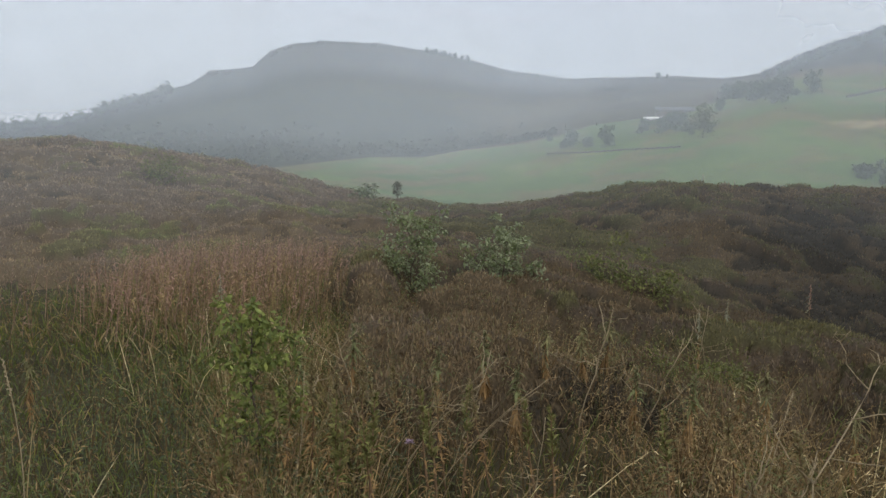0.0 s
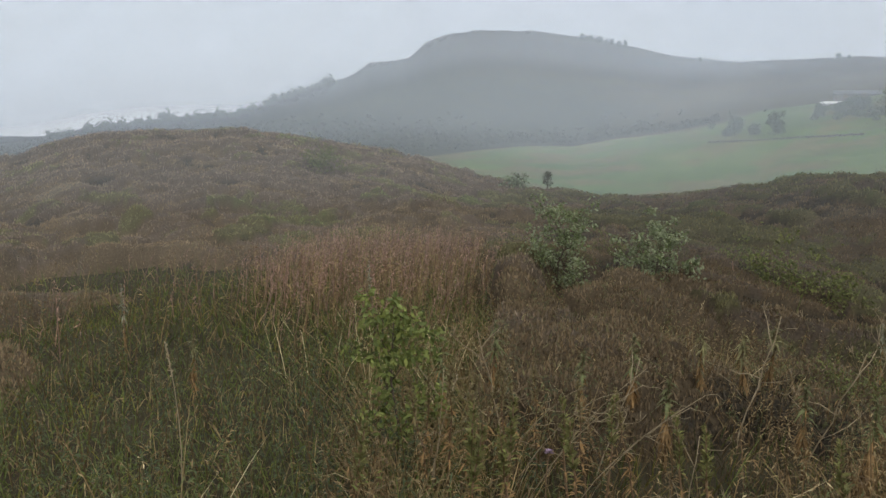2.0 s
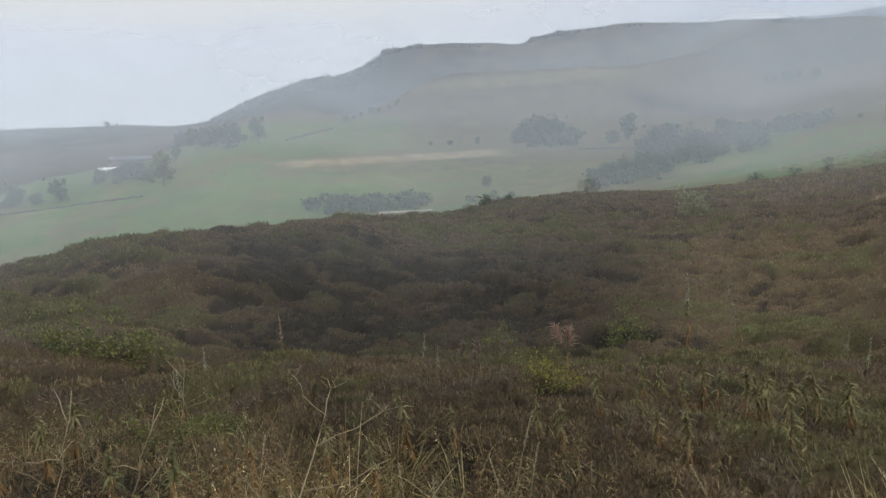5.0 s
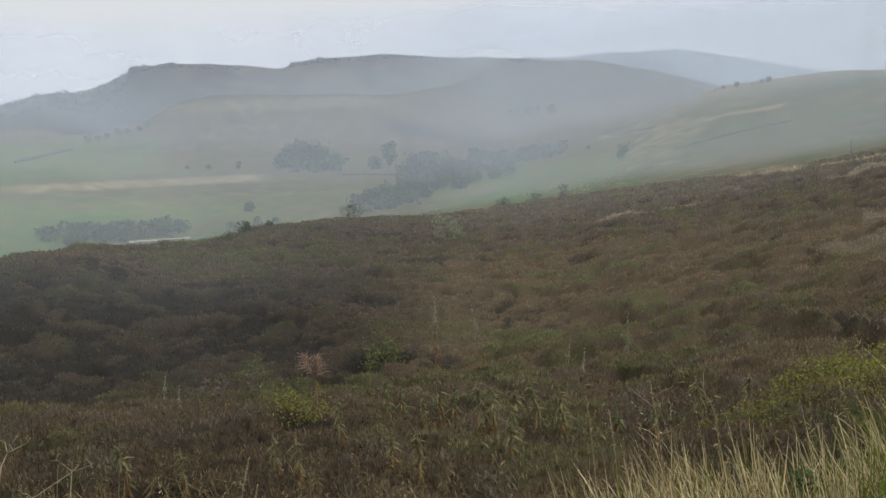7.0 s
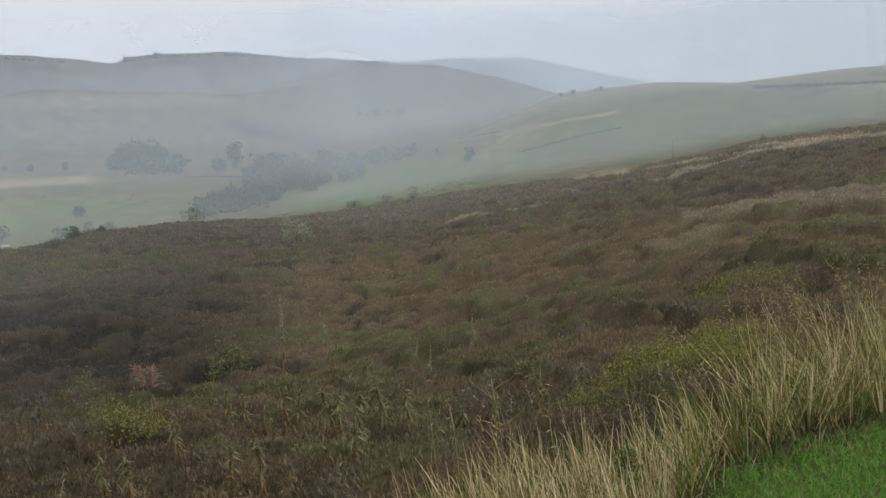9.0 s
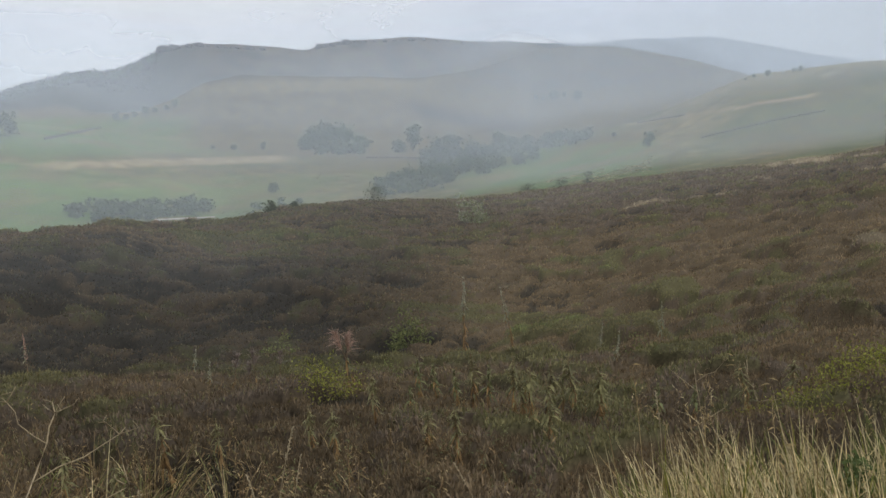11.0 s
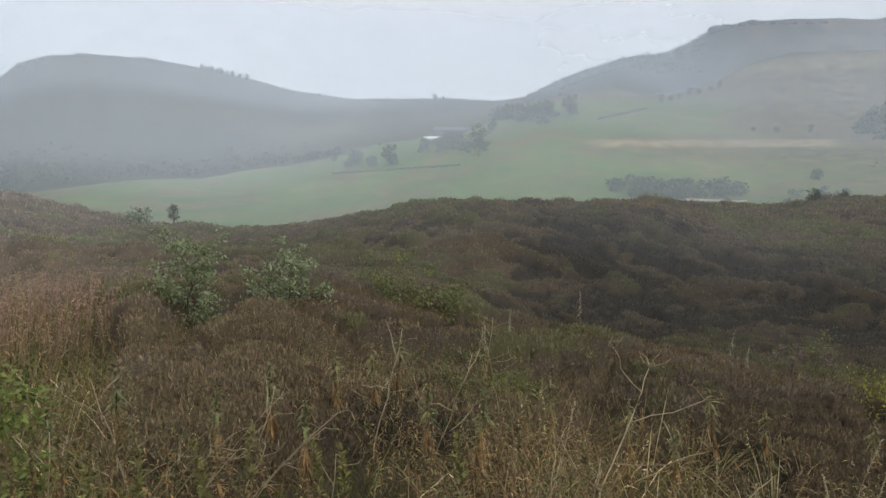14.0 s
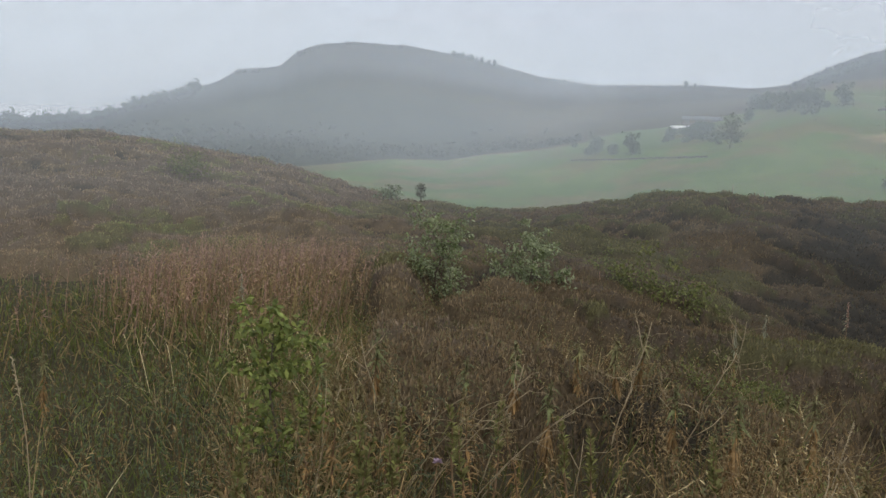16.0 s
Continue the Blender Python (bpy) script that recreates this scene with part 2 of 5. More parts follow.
def ground(x, y):
    """Height of the ground with its hummocks."""
    x, y = np.asarray(x, float), np.asarray(y, float)
    r = np.hypot(x, y)
    az = np.degrees(np.arctan2(x, y))
    az = np.where(az < -150, az + 360, az)
    z = land(az, r)
    k = np.clip((r - 3) / 8, 0, 1)
    z = z + k * 0.26 * fbm(x, y, 2.8, 1, 2) * np.clip(1.5 - r / 300, 0, 1)
    z = z + np.clip((r - 120) / 200, 0, 1) * 0.9 * fbm(x, y, 45, 2, 3) + np.clip((r - 550) / 300, 0, 1) * 3.2 * fbm(x, y, 60, 3, 4)
    return z


def at(az, r, lift=0.0):
    a = radians(az)
    x, y = r * math.sin(a), r * math.cos(a)
    return Vector((x, y, float(ground(x, y)) + lift))


def mesh_from(name, co, faces, mat, tone=None, flat=True):
    """faces: an (n, 3) or (n, 4) array, or a list of such."""
    faces = faces if isinstance(faces, list) else [faces]
    me = bpy.data.meshes.new(name)
    me.vertices.add(len(co))
    me.vertices.foreach_set("co", np.asarray(co, np.float32).ravel())
    tot = sum(f.size for f in faces)
    me.loops.add(tot)
    me.loops.foreach_set("vertex_index", np.concatenate([f.ravel() for f in faces]).astype(np.int32))
    lens = np.concatenate([np.full(len(f), f.shape[1]) for f in faces]).astype(np.int32)
    me.polygons.add(len(lens))
    me.polygons.foreach_set("loop_start", np.concatenate([[0], np.cumsum(lens)[:-1]]).astype(np.int32))
    me.update(calc_edges=True)
    if not flat:
        me.polygons.foreach_set("use_smooth", np.ones(len(lens), bool))
    if tone is not None:
        col = me.color_attributes.new("tone", "FLOAT_COLOR", "POINT")
        rgba = np.ones((len(co), 4), np.float32)
        tone = np.asarray(tone)
        rgba[:, :tone.shape[-1]] = tone
        col.data.foreach_set("color", rgba.ravel())
    me.materials.append(mat)
    return me


# ---- ground ----
def ground_material():
    m, n, l, b = material("moor_ground", 1.0)
    b.inputs["Specular IOR Level"].default_value = 0.05
    at_ = n.new("ShaderNodeAttribute")
    at_.attribute_name = "tone"
    sep = n.new("ShaderNodeSeparateColor")
    l.new(at_.outputs["Color"], sep.inputs["Color"])
    c = n.new("ShaderNodeTexCoord")
    o = c.outputs["Object"]
    fine, mid, big = noise_node(n, l, 1.6, 8.0, o), noise_node(n, l, 0.16, 6.0, o), noise_node(n, l, 0.018, 5.0, o)
    rough = ramp_node(n, l, mid, [(0.3, (0.075, 0.064, 0.034)), (0.55, (0.11, 0.09, 0.047)), (0.75, (0.155, 0.124, 0.066))])
    patch = noise_node(n, l, 0.03, 7.0, o)
    heath = ramp_node(n, l, patch, [(0.36, (0.03, 0.034, 0.022)), (0.47, (0.06, 0.05, 0.036)), (0.56, (0.08, 0.064, 0.046)), (0.68, (0.085, 0.088, 0.048))])
    past = ramp_node(n, l, big, [(0.32, (0.075, 0.122, 0.042)), (0.55, (0.1, 0.152, 0.05)), (0.7, (0.132, 0.165, 0.064))])
    dry = ramp_node(n, l, mid, [(0.3, (0.22, 0.17, 0.1)), (0.7, (0.34, 0.28, 0.17))])
    col = mix_node(n, l, sep.outputs["Red"], rough, heath)
    rush = ramp_node(n, l, noise_node(n, l, 0.045, 6.0, o), [(0.45, (0, 0, 0)), (0.62, (0.6, 0.6, 0.6))])
    past = mix_node(n, l, rush, past, (0.15, 0.118, 0.066))
    col = mix_node(n, l, sep.outputs["Green"], col, past)
    col = mix_node(n, l, sep.outputs["Blue"], col, dry)
    wood = ramp_node(n, l, noise_node(n, l, 0.05, 6.0, o), [(0.35, (0.022, 0.03, 0.02)), (0.65, (0.05, 0.056, 0.036))])
    col = mix_node(n, l, at_.outputs["Alpha"], col, wood)
    grain = ramp_node(n, l, fine, [(0.3, (0.72, 0.72, 0.72)), (0.7, (1.25, 1.22, 1.15))])
    blot = ramp_node(n, l, mid, [(0.35, (0.9, 0.91, 0.91)), (0.65, (1.08, 1.07, 1.05))])
    col = mix_node(n, l, 1.0, col, grain, "MULTIPLY")
    l.new(mix_node(n, l, 1.0, col, blot, "MULTIPLY"), b.inputs["Base Color"])
    bp = n.new("ShaderNodeBump")
    bp.inputs["Strength"].default_value, bp.inputs["Distance"].default_value = 0.6, 0.25
    l.new(fine, bp.inputs["Height"])
    l.new(bp.outputs["Normal"], b.inputs["Normal"])
    return m


def lawn_edge(az):
    """How far the short mown grass reaches."""
    az = np.where(np.asarray(az) < -80, np.asarray(az) + 360, az)
    return np.interp(az, [82, 86, 89, 96.4, 98.8, 106, 125, 235, 275], [0, 3.7, 4.4, 4.95, 5.4, 6.3, 6.5, 6.5, 1.9])


def cover(x, y):
    """What grows where: heath, pasture, dry grass (0 to 1 each)."""
    r, az = np.hypot(x, y), np.degrees(np.arctan2(x, y))
    z = ground(x, y)
    el = np.degrees(np.arctan2(z - EYE, r))
    wob = fbm(x, y, 70, 5, 4)
    near = 1 - smooth(r / CREST_R(az), 1.25, 1.6)
    heath = near.copy()
    rf, rs, rk = FIELD_R(az), SPUR_R(az), SKY_R(az)
    beyond = 1 - near
    # pasture of the valley
    green = beyond * (1 - smooth(r / rf, 0.995, 1.025)) * smooth(az, -14, -9) * (1 - 0.7 * smooth(az, 30, 55))
    green *= 1 - 0.65 * smooth(el, 0.2, 1.0) * smooth(az, 26, 34) * (1 - smooth(el, 2.2, 3.0))
    green = np.maximum(green, beyond * smooth(az, 56, 60) * (1 - smooth(az, 72, 76)) * smooth(el, -2.2, -1.4) * (1 - smooth(el, 1.6, 2.4)) * 0.9)
    green = np.maximum(green, 0.4 * beyond * smooth(az, 70, 76) * (1 - smooth(r / rf, 1.0, 1.1)))
    green = np.maximum(green, smooth(az, 22, 26) * (1 - smooth(az, 36, 40)) * smooth(el, 2.0, 2.6) * (1 - smooth(el, 4.6, 5.4)) * (r < rs) * 0.85)
    mown = np.maximum(smooth(lawn_edge(az) - r, -0.1, 0.3) * ((az > 82) | (az < -80)), smooth(2.0 + 0.3 * fbm(x, y, 0.8, 9, 2) - r, -0.2, 0.3))
    green, heath = np.maximum(green, mown), heath * (1 - mown)
    # dark heath of the hills
    hill = smooth(r / rf, 1.02, 1.15) * (1 - smooth(az, 22, 27))
    hill *= 1 - 0.7 * smooth(az, -6, 4) * (1 - smooth(el + 1.2 * wob, 2.2, 3.6))
    crag = smooth(r / rs, 1.05, 1.2) * smooth(az, 20, 26)
    strip = smooth(r / rs, 0.93, 0.98) * smooth(az, 38, 42) * (1 - smooth(az, 58, 64))
    mid = 5.0 - 0.22 * (az - 56) + 0.5 * wob
    flank = smooth(az + 2 * wob, 53, 57) * (1 - smooth(az + 2 * wob, 62, 66)) * (1 - smooth(np.abs(el - mid), 0.35, 1.1)) * beyond
    top = smooth(r / rs, 0.8, 1.0) * smooth(az, 58, 63) * (1 - smooth(az, 76, 82))
    knoll = 0.95 * smooth(el + 0.5 * wob, 5.4, 6.8) * smooth(az, 56, 61) * (1 - smooth(az, 76, 80)) * beyond * (r < 1.15 * rs)
    line = 3.3 + 0.1 * (az - 71.9)
    bare = 0.75 * smooth(az, 69, 71) * (1 - smooth(az + 3 * wob, 77, 80)) * smooth(el - line, 0.0, 0.12) * (1 - smooth(el - line + 0.4 * wob, 0.6, 1.0)) * beyond * (r < 1.05 * rf)
    heath = np.maximum.reduce([heath, knoll, bare, 0.95 * hill, 0.9 * crag, 0.95 * strip, 0.95 * flank, 0.6 * top])
    # dry grass
    dry = smooth(az, 27, 30) * (1 - smooth(az, 44, 46)) * smooth(el, 1.42, 1.55) * (1 - smooth(el, 1.95, 2.05)) * beyond * 0.7
    dry = np.maximum(dry, 0.28 * smooth(az, 33, 38) * (1 - smooth(az, 52, 58)) * smooth(el, 6.5, 7.0) * (1 - smooth(r / rs, 0.93, 0.98)) * beyond)
    band = CREST_E(az) - el
    dry = np.maximum(dry, 0.5 * beyond * smooth(az, 68, 78) * (1 - smooth(r / rf, 1.0, 1.1)) * smooth(wob, -0.5, 0.5))
    dry = np.maximum(dry, 0.55 * near * smooth(az, 66, 74) * smooth(band, 0.55, 0.8) * (1 - smooth(band, 1.2, 1.7)) * (fbm(x, y, 9, 8, 3) > -0.12))
    dry = np.maximum(dry, 0.8 * smooth(az, 70, 72) * (1 - smooth(az, 83, 85)) * (1 - smooth(np.abs(el - line), 0.05, 0.12)) * beyond * (r < 1.05 * rf))
    patchy = smooth(wob, -0.6, 0.4)
    # birch wood and bracken on the foot of the hill and under the crags
    wood = smooth(r / rf, 1.015, 1.04) * (1 - smooth(az + 5 * wob, -1, 11)) * (1 - 0.75 * smooth(el + 0.9 * wob + 0.12 * az, 2.0, 5.0)) * (r < 1.2 * rk)
    wood = np.maximum(wood, 0.55 * smooth(r / rf, 1.02, 1.06) * smooth(az, 2, 8) * (1 - smooth(az, 14, 22)) * (1 - smooth(el - 0.13 * (az - 8) + 0.7 * wob, 1.6, 3.0)))
    wood = np.maximum(wood, 0.8 * smooth(r / rs, 1.1, 1.25) * smooth(az, 22, 26) * (1 - smooth(az, 36, 41)))
    return np.stack([heath * (0.75 + 0.25 * patchy), green, dry, wood], -1).clip(0, 1)


def build_ground():
    az = np.concatenate([np.arange(-60, -48, 1.0), np.arange(-48, 104, 0.34), np.arange(104, 300, 3.0)])
    r = np.concatenate([np.geomspace(0.35, 130, 130), np.geomspace(134, 1900, 170), np.geomspace(1980, 4600, 14)])
    A, R = np.meshgrid(np.radians(az), r, indexing="ij")
    x, y = R * np.sin(A), R * np.cos(A)
    z = ground(x, y)
    na, nr = A.shape
    i, j = np.meshgrid(np.arange(na), np.arange(nr - 1), indexing="ij")
    k = (i + 1) % na
    f = np.stack([i * nr + j, i * nr + j + 1, k * nr + j + 1, k * nr + j], -1).reshape(-1, 4)
    co = np.stack([x, y, z], -1).reshape(-1, 3)
    hub = np.array([[0, 0, float(ground(0.0, 0.01))]])
    ids = np.arange(na)
    tri = np.stack([np.full(na, len(co)), ids * nr, ((ids + 1) % na) * nr], -1)
    tone = np.concatenate([cover(x, y).reshape(-1, 4), [[1, 0, 0, 0]]])
    me = mesh_from("ground", np.concatenate([co, hub]), [f, tri], ground_material(), tone, False)
    return tagged(new("ground", me), "rolling moorland with heather slopes, green pasture and misty hills", "ground", kind="structure")


build_ground()


# ---- mist between the hills, painted as haze on pale see-through sheets ----
def haze_material(name, colour):
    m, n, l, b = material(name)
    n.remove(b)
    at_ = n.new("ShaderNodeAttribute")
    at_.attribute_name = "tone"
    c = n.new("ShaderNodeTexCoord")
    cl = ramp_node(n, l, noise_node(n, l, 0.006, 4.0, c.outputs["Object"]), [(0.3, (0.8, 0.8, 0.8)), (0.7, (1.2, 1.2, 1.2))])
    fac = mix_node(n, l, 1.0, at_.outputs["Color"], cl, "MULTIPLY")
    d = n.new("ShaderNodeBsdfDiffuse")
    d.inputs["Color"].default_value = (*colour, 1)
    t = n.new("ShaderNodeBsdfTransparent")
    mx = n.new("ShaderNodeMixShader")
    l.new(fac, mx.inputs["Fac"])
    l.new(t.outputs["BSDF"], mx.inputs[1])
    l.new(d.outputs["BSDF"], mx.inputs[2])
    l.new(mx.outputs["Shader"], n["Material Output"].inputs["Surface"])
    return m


# Haze put into diffuse colour; the farther sheets are painted bluer.
HAZE, FAR_HAZE = haze_material("haze_sheet_grey", (0.615, 0.685, 0.74)), haze_material("haze_sheet_blue", (0.585, 0.66, 0.78))


def haze_sheet(r0, dense, left, right, top_el=17.0):
    """A thin sheet painted as haze; it leans away from the slope it rises from, clear at its foot and at its top."""
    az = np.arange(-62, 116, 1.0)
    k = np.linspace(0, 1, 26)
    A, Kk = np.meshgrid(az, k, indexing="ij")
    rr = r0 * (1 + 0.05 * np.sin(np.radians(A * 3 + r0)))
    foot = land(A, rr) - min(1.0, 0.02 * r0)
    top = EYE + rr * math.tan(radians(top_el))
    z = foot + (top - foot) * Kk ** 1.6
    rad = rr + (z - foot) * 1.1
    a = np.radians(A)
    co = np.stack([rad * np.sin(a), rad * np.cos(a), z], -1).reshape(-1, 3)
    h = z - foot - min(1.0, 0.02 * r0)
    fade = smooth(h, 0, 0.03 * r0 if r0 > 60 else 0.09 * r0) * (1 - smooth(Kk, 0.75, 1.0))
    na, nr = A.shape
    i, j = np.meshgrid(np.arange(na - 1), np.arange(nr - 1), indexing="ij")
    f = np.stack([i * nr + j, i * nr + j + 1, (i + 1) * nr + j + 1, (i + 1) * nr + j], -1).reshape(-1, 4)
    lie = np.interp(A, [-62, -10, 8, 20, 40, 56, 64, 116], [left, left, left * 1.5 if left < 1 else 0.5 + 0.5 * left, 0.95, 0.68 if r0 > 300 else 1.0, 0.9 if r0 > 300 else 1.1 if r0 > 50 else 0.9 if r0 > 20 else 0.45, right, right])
    me = mesh_from("mist", co, f, FAR_HAZE if r0 > 300 else HAZE, (dense * fade * lie).reshape(-1, 1).repeat(3, 1), False)
    return tagged(new("mist", me), "pale see-through sheet painted as haze for the mist over the moor", "mist", "banks of mist", "stuff")


# distance, haze opacity, factors to the left and right; the near left stands for lens fog
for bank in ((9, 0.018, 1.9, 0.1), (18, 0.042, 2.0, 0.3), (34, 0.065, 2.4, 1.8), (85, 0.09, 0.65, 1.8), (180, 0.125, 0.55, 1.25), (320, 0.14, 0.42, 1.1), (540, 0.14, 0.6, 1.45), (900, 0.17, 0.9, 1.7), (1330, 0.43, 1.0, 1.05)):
    haze_sheet(*bank)


# ---- growing things: blades, sprigs and leaves ----
BLADE = ((0.0, 1.0), (0.5, 0.75), (1.0, 0.0))
STALK = ((0.0, 1.0), (0.35, 0.9), (0.7, 0.7), (1.0, 0.0))
LEAF = ((0.0, 0.12), (0.42, 1.0), (1.0, 0.0))
TIP = ((0.0, 1.0), (1.0, 0.0))
SPRAY = ((0.0, 0.5), (0.6, 1.0), (1.0, 0.0))


def unit(v):
    return v / np.maximum(np.linalg.norm(v, axis=-1, keepdims=True), 1e-9)


class Bag:
    """Gathers many thin curved pieces into one mesh."""

    def __init__(self, seed):
        self.rng = np.random.default_rng(seed)
        self.co, self.quads, self.tris, self.tone, self.n = [], [], [], [], 0

    def strips(self, p, d, length, width, droop, tone, profile=BLADE, face_up=False):
        p = np.asarray(p, float)
        n = len(p)
        if n == 0:
            return
        d = unit(np.asarray(d, float))
        one = lambda v: np.broadcast_to(np.asarray(v, float), (n,))
        length, width, droop = one(length), one(width), one(droop)
        tone = np.broadcast_to(np.asarray(tone, float), (n, 3))
        ref = np.array([0, 0, 1.0]) + self.rng.normal(0, 0.25, (n, 3)) if face_up else self.rng.normal(0, 1, (n, 3))
        side = unit(np.cross(d, ref))
        cols, k = [], len(profile)
        for t, w in profile:
            c = p + d * (length * t)[:, None]
            c[:, 2] -= droop * length * t * t
            if w > 0:
                cols += [c - side * (width * w * 0.5)[:, None], c + side * (width * w * 0.5)[:, None]]
            else:
                cols.append(c)
        v = len(cols)
        self.co.append(np.stack(cols, 1).reshape(-1, 3))
        self.tone.append(np.repeat(tone, v, 0))
        base = self.n + np.arange(n)[:, None] * v
        for s in range(k - 2):
            self.quads.append(base + np.array([2 * s, 2 * s + 1, 2 * s + 3, 2 * s + 2]))
        self.tris.append(base + np.array([2 * k - 4, 2 * k - 3, 2 * k - 2]))
        self.n += n * v

    def mesh(self, name, mat, flat=True):
        faces = [np.concatenate(f) for f in (self.quads, self.tris) if f]
        return mesh_from(name, np.concatenate(self.co), faces, mat, np.concatenate(self.tone), flat)


def sow(rng, az0, az1, r0, r1, spacing, grow=0.0):
    """Places scattered evenly over a sector; the spacing may grow with the distance."""
    xs, ys, r = [], [], r0
    while r < r1:
        s = max(spacing, grow * r)
        n = max(1, int(radians(az1 - az0) * r / s))
        az = np.radians(az0 + (az1 - az0) * (np.arange(n) + rng.uniform(0, 1, n)) / n)
        rr = r + s * rng.uniform(-0.5, 0.5, n)
        xs.append(rr * np.sin(az)), ys.append(rr * np.cos(az))
        r += s
    return np.concatenate(xs), np.concatenate(ys)


def pick(rng, n, tones, shares, u=None):
    """One of several tones for each of n pieces."""
    sh = np.asarray(shares, float)
    if sh.ndim == 1:
        sh = np.broadcast_to(sh, (n, len(tones)))
    c = np.cumsum(sh / sh.sum(1, keepdims=True), 1)
    u = rng.uniform(0, 1, n) if u is None else u
    i = (u[:, None] > c).sum(1).clip(0, len(tones) - 1)
    return np.asarray(tones)[i] * rng.uniform(0.87, 1.13, (n, 1))


BROWN, DARK, OLIVE, MAUVE, BILBERRY = (0.155, 0.116, 0.074), (0.066, 0.057, 0.045), (0.128, 0.122, 0.06), (0.142, 0.11, 0.085), (0.126, 0.143, 0.06)
STRAW, RUST, ROSE, GRASS, HERB, TAN = (0.76, 0.645, 0.4), (0.25, 0.175, 0.085), (0.38, 0.25, 0.2), (0.15, 0.185, 0.055), (0.15, 0.165, 0.072), (0.36, 0.275, 0.145)
VERGE, LIME, SILVER = (0.17, 0.36, 0.06), (0.25, 0.25, 0.055), (0.42, 0.42, 0.33)


def polar(x, y):
    return np.degrees(np.arctan2(x, y)), np.hypot(x, y)


def verge_edge(az):
    """How far the roadside grass reaches."""
    return np.interp(az, [58, 62, 66, 70, 74, 78, 84, 90, 96, 100, 106, 125], [0, 2.7, 3.7, 4.35, 4.55, 4.65, 4.75, 5.3, 6.1, 6.8, 7.4, 7.6])


def mounds(u, v, seed):
    """Domes on a jittered grid: height (0 to 1) and a random number for each dome."""
    best, mark = np.full(u.shape, 9.0), np.zeros(u.shape)
    i0, j0 = np.floor(u), np.floor(v)
    rnd = lambda i, j, k: np.modf(np.abs(np.sin(i * 127.1 + j * 311.7 + (seed + k) * 74.7)) * 43758.5453)[0]
    for di in (-1, 0, 1):
        for dj in (-1, 0, 1):
            i, j = i0 + di, j0 + dj
            d = np.hypot(u - i - 0.5 - 0.8 * (rnd(i, j, 1) - 0.5), v - j - 0.5 - 0.8 * (rnd(i, j, 2) - 0.5)) / (0.7 + 0.6 * rnd(i, j, 3))
            mark = np.where(d < best, rnd(i, j, 4), mark)
            best = np.minimum(best, d)
    return np.sqrt(np.clip(1 - best * best, 0, 1)), mark


def heath_there(x, y, az, r):
    """Where heather grows on the near slope, 0 to 1."""
    rose = smooth(az, -46, -36) * (1 - smooth(az, -9, -5)) * (1 - smooth(r, 12, 15))
    left = 1 - smooth(az, -16, 4)
    gone = np.maximum(0.95 * rose, (1 - smooth(r, 3.4, 7.0)) * (0.3 + 0.6 * np.maximum(left, 1 - smooth(az, 26, 44))))
    there = smooth(0.5 + 0.7 * fbm(x, y, 1.3, 27, 2) - gone, -0.25, 0.4)
    return there * smooth(r - verge_edge(az), 0.15, 0.6) * (1 - smooth(r / CREST_R(az), 1.1, 1.16))


def canopy(x, y):
    """Height of the heather over the ground, and two random numbers that go with its hummocks."""
    az, r = polar(x, y)
    w1, w2 = fbm(x, y, 1.7, 26, 2), fbm(x, y, 0.7, 25, 2)
    d1, m1 = mounds(x / 0.95 + 0.45 * w1 + 0.15 * w2, y / 0.95 - 0.4 * w1 + 0.2 * w2, 5)
    d2, m2 = mounds(x / 0.36 + 0.6 * w2, y / 0.36 - 0.6 * w1, 7)
    d3, _ = mounds(x / 0.19 + 0.4 * w2, y / 0.19 - 0.4 * w2, 8)
    h = 0.04 + (0.34 * d1 * (0.25 + 0.8 * m1) + 0.18 * d2 * (0.25 + 0.85 * m2)) * (1 + 0.5 * fbm(x, y, 4.0, 21, 3)) * np.interp(r, [16, 40], [1.0, 0.8]) + 0.04 * d3 * (1 - smooth(r, 14, 30))
    there = heath_there(x, y, az, r)
    return h * np.interp(r, [3, 8], [0.6, 1.0]) * there - 0.16 * (1 - there), m1, m2, there


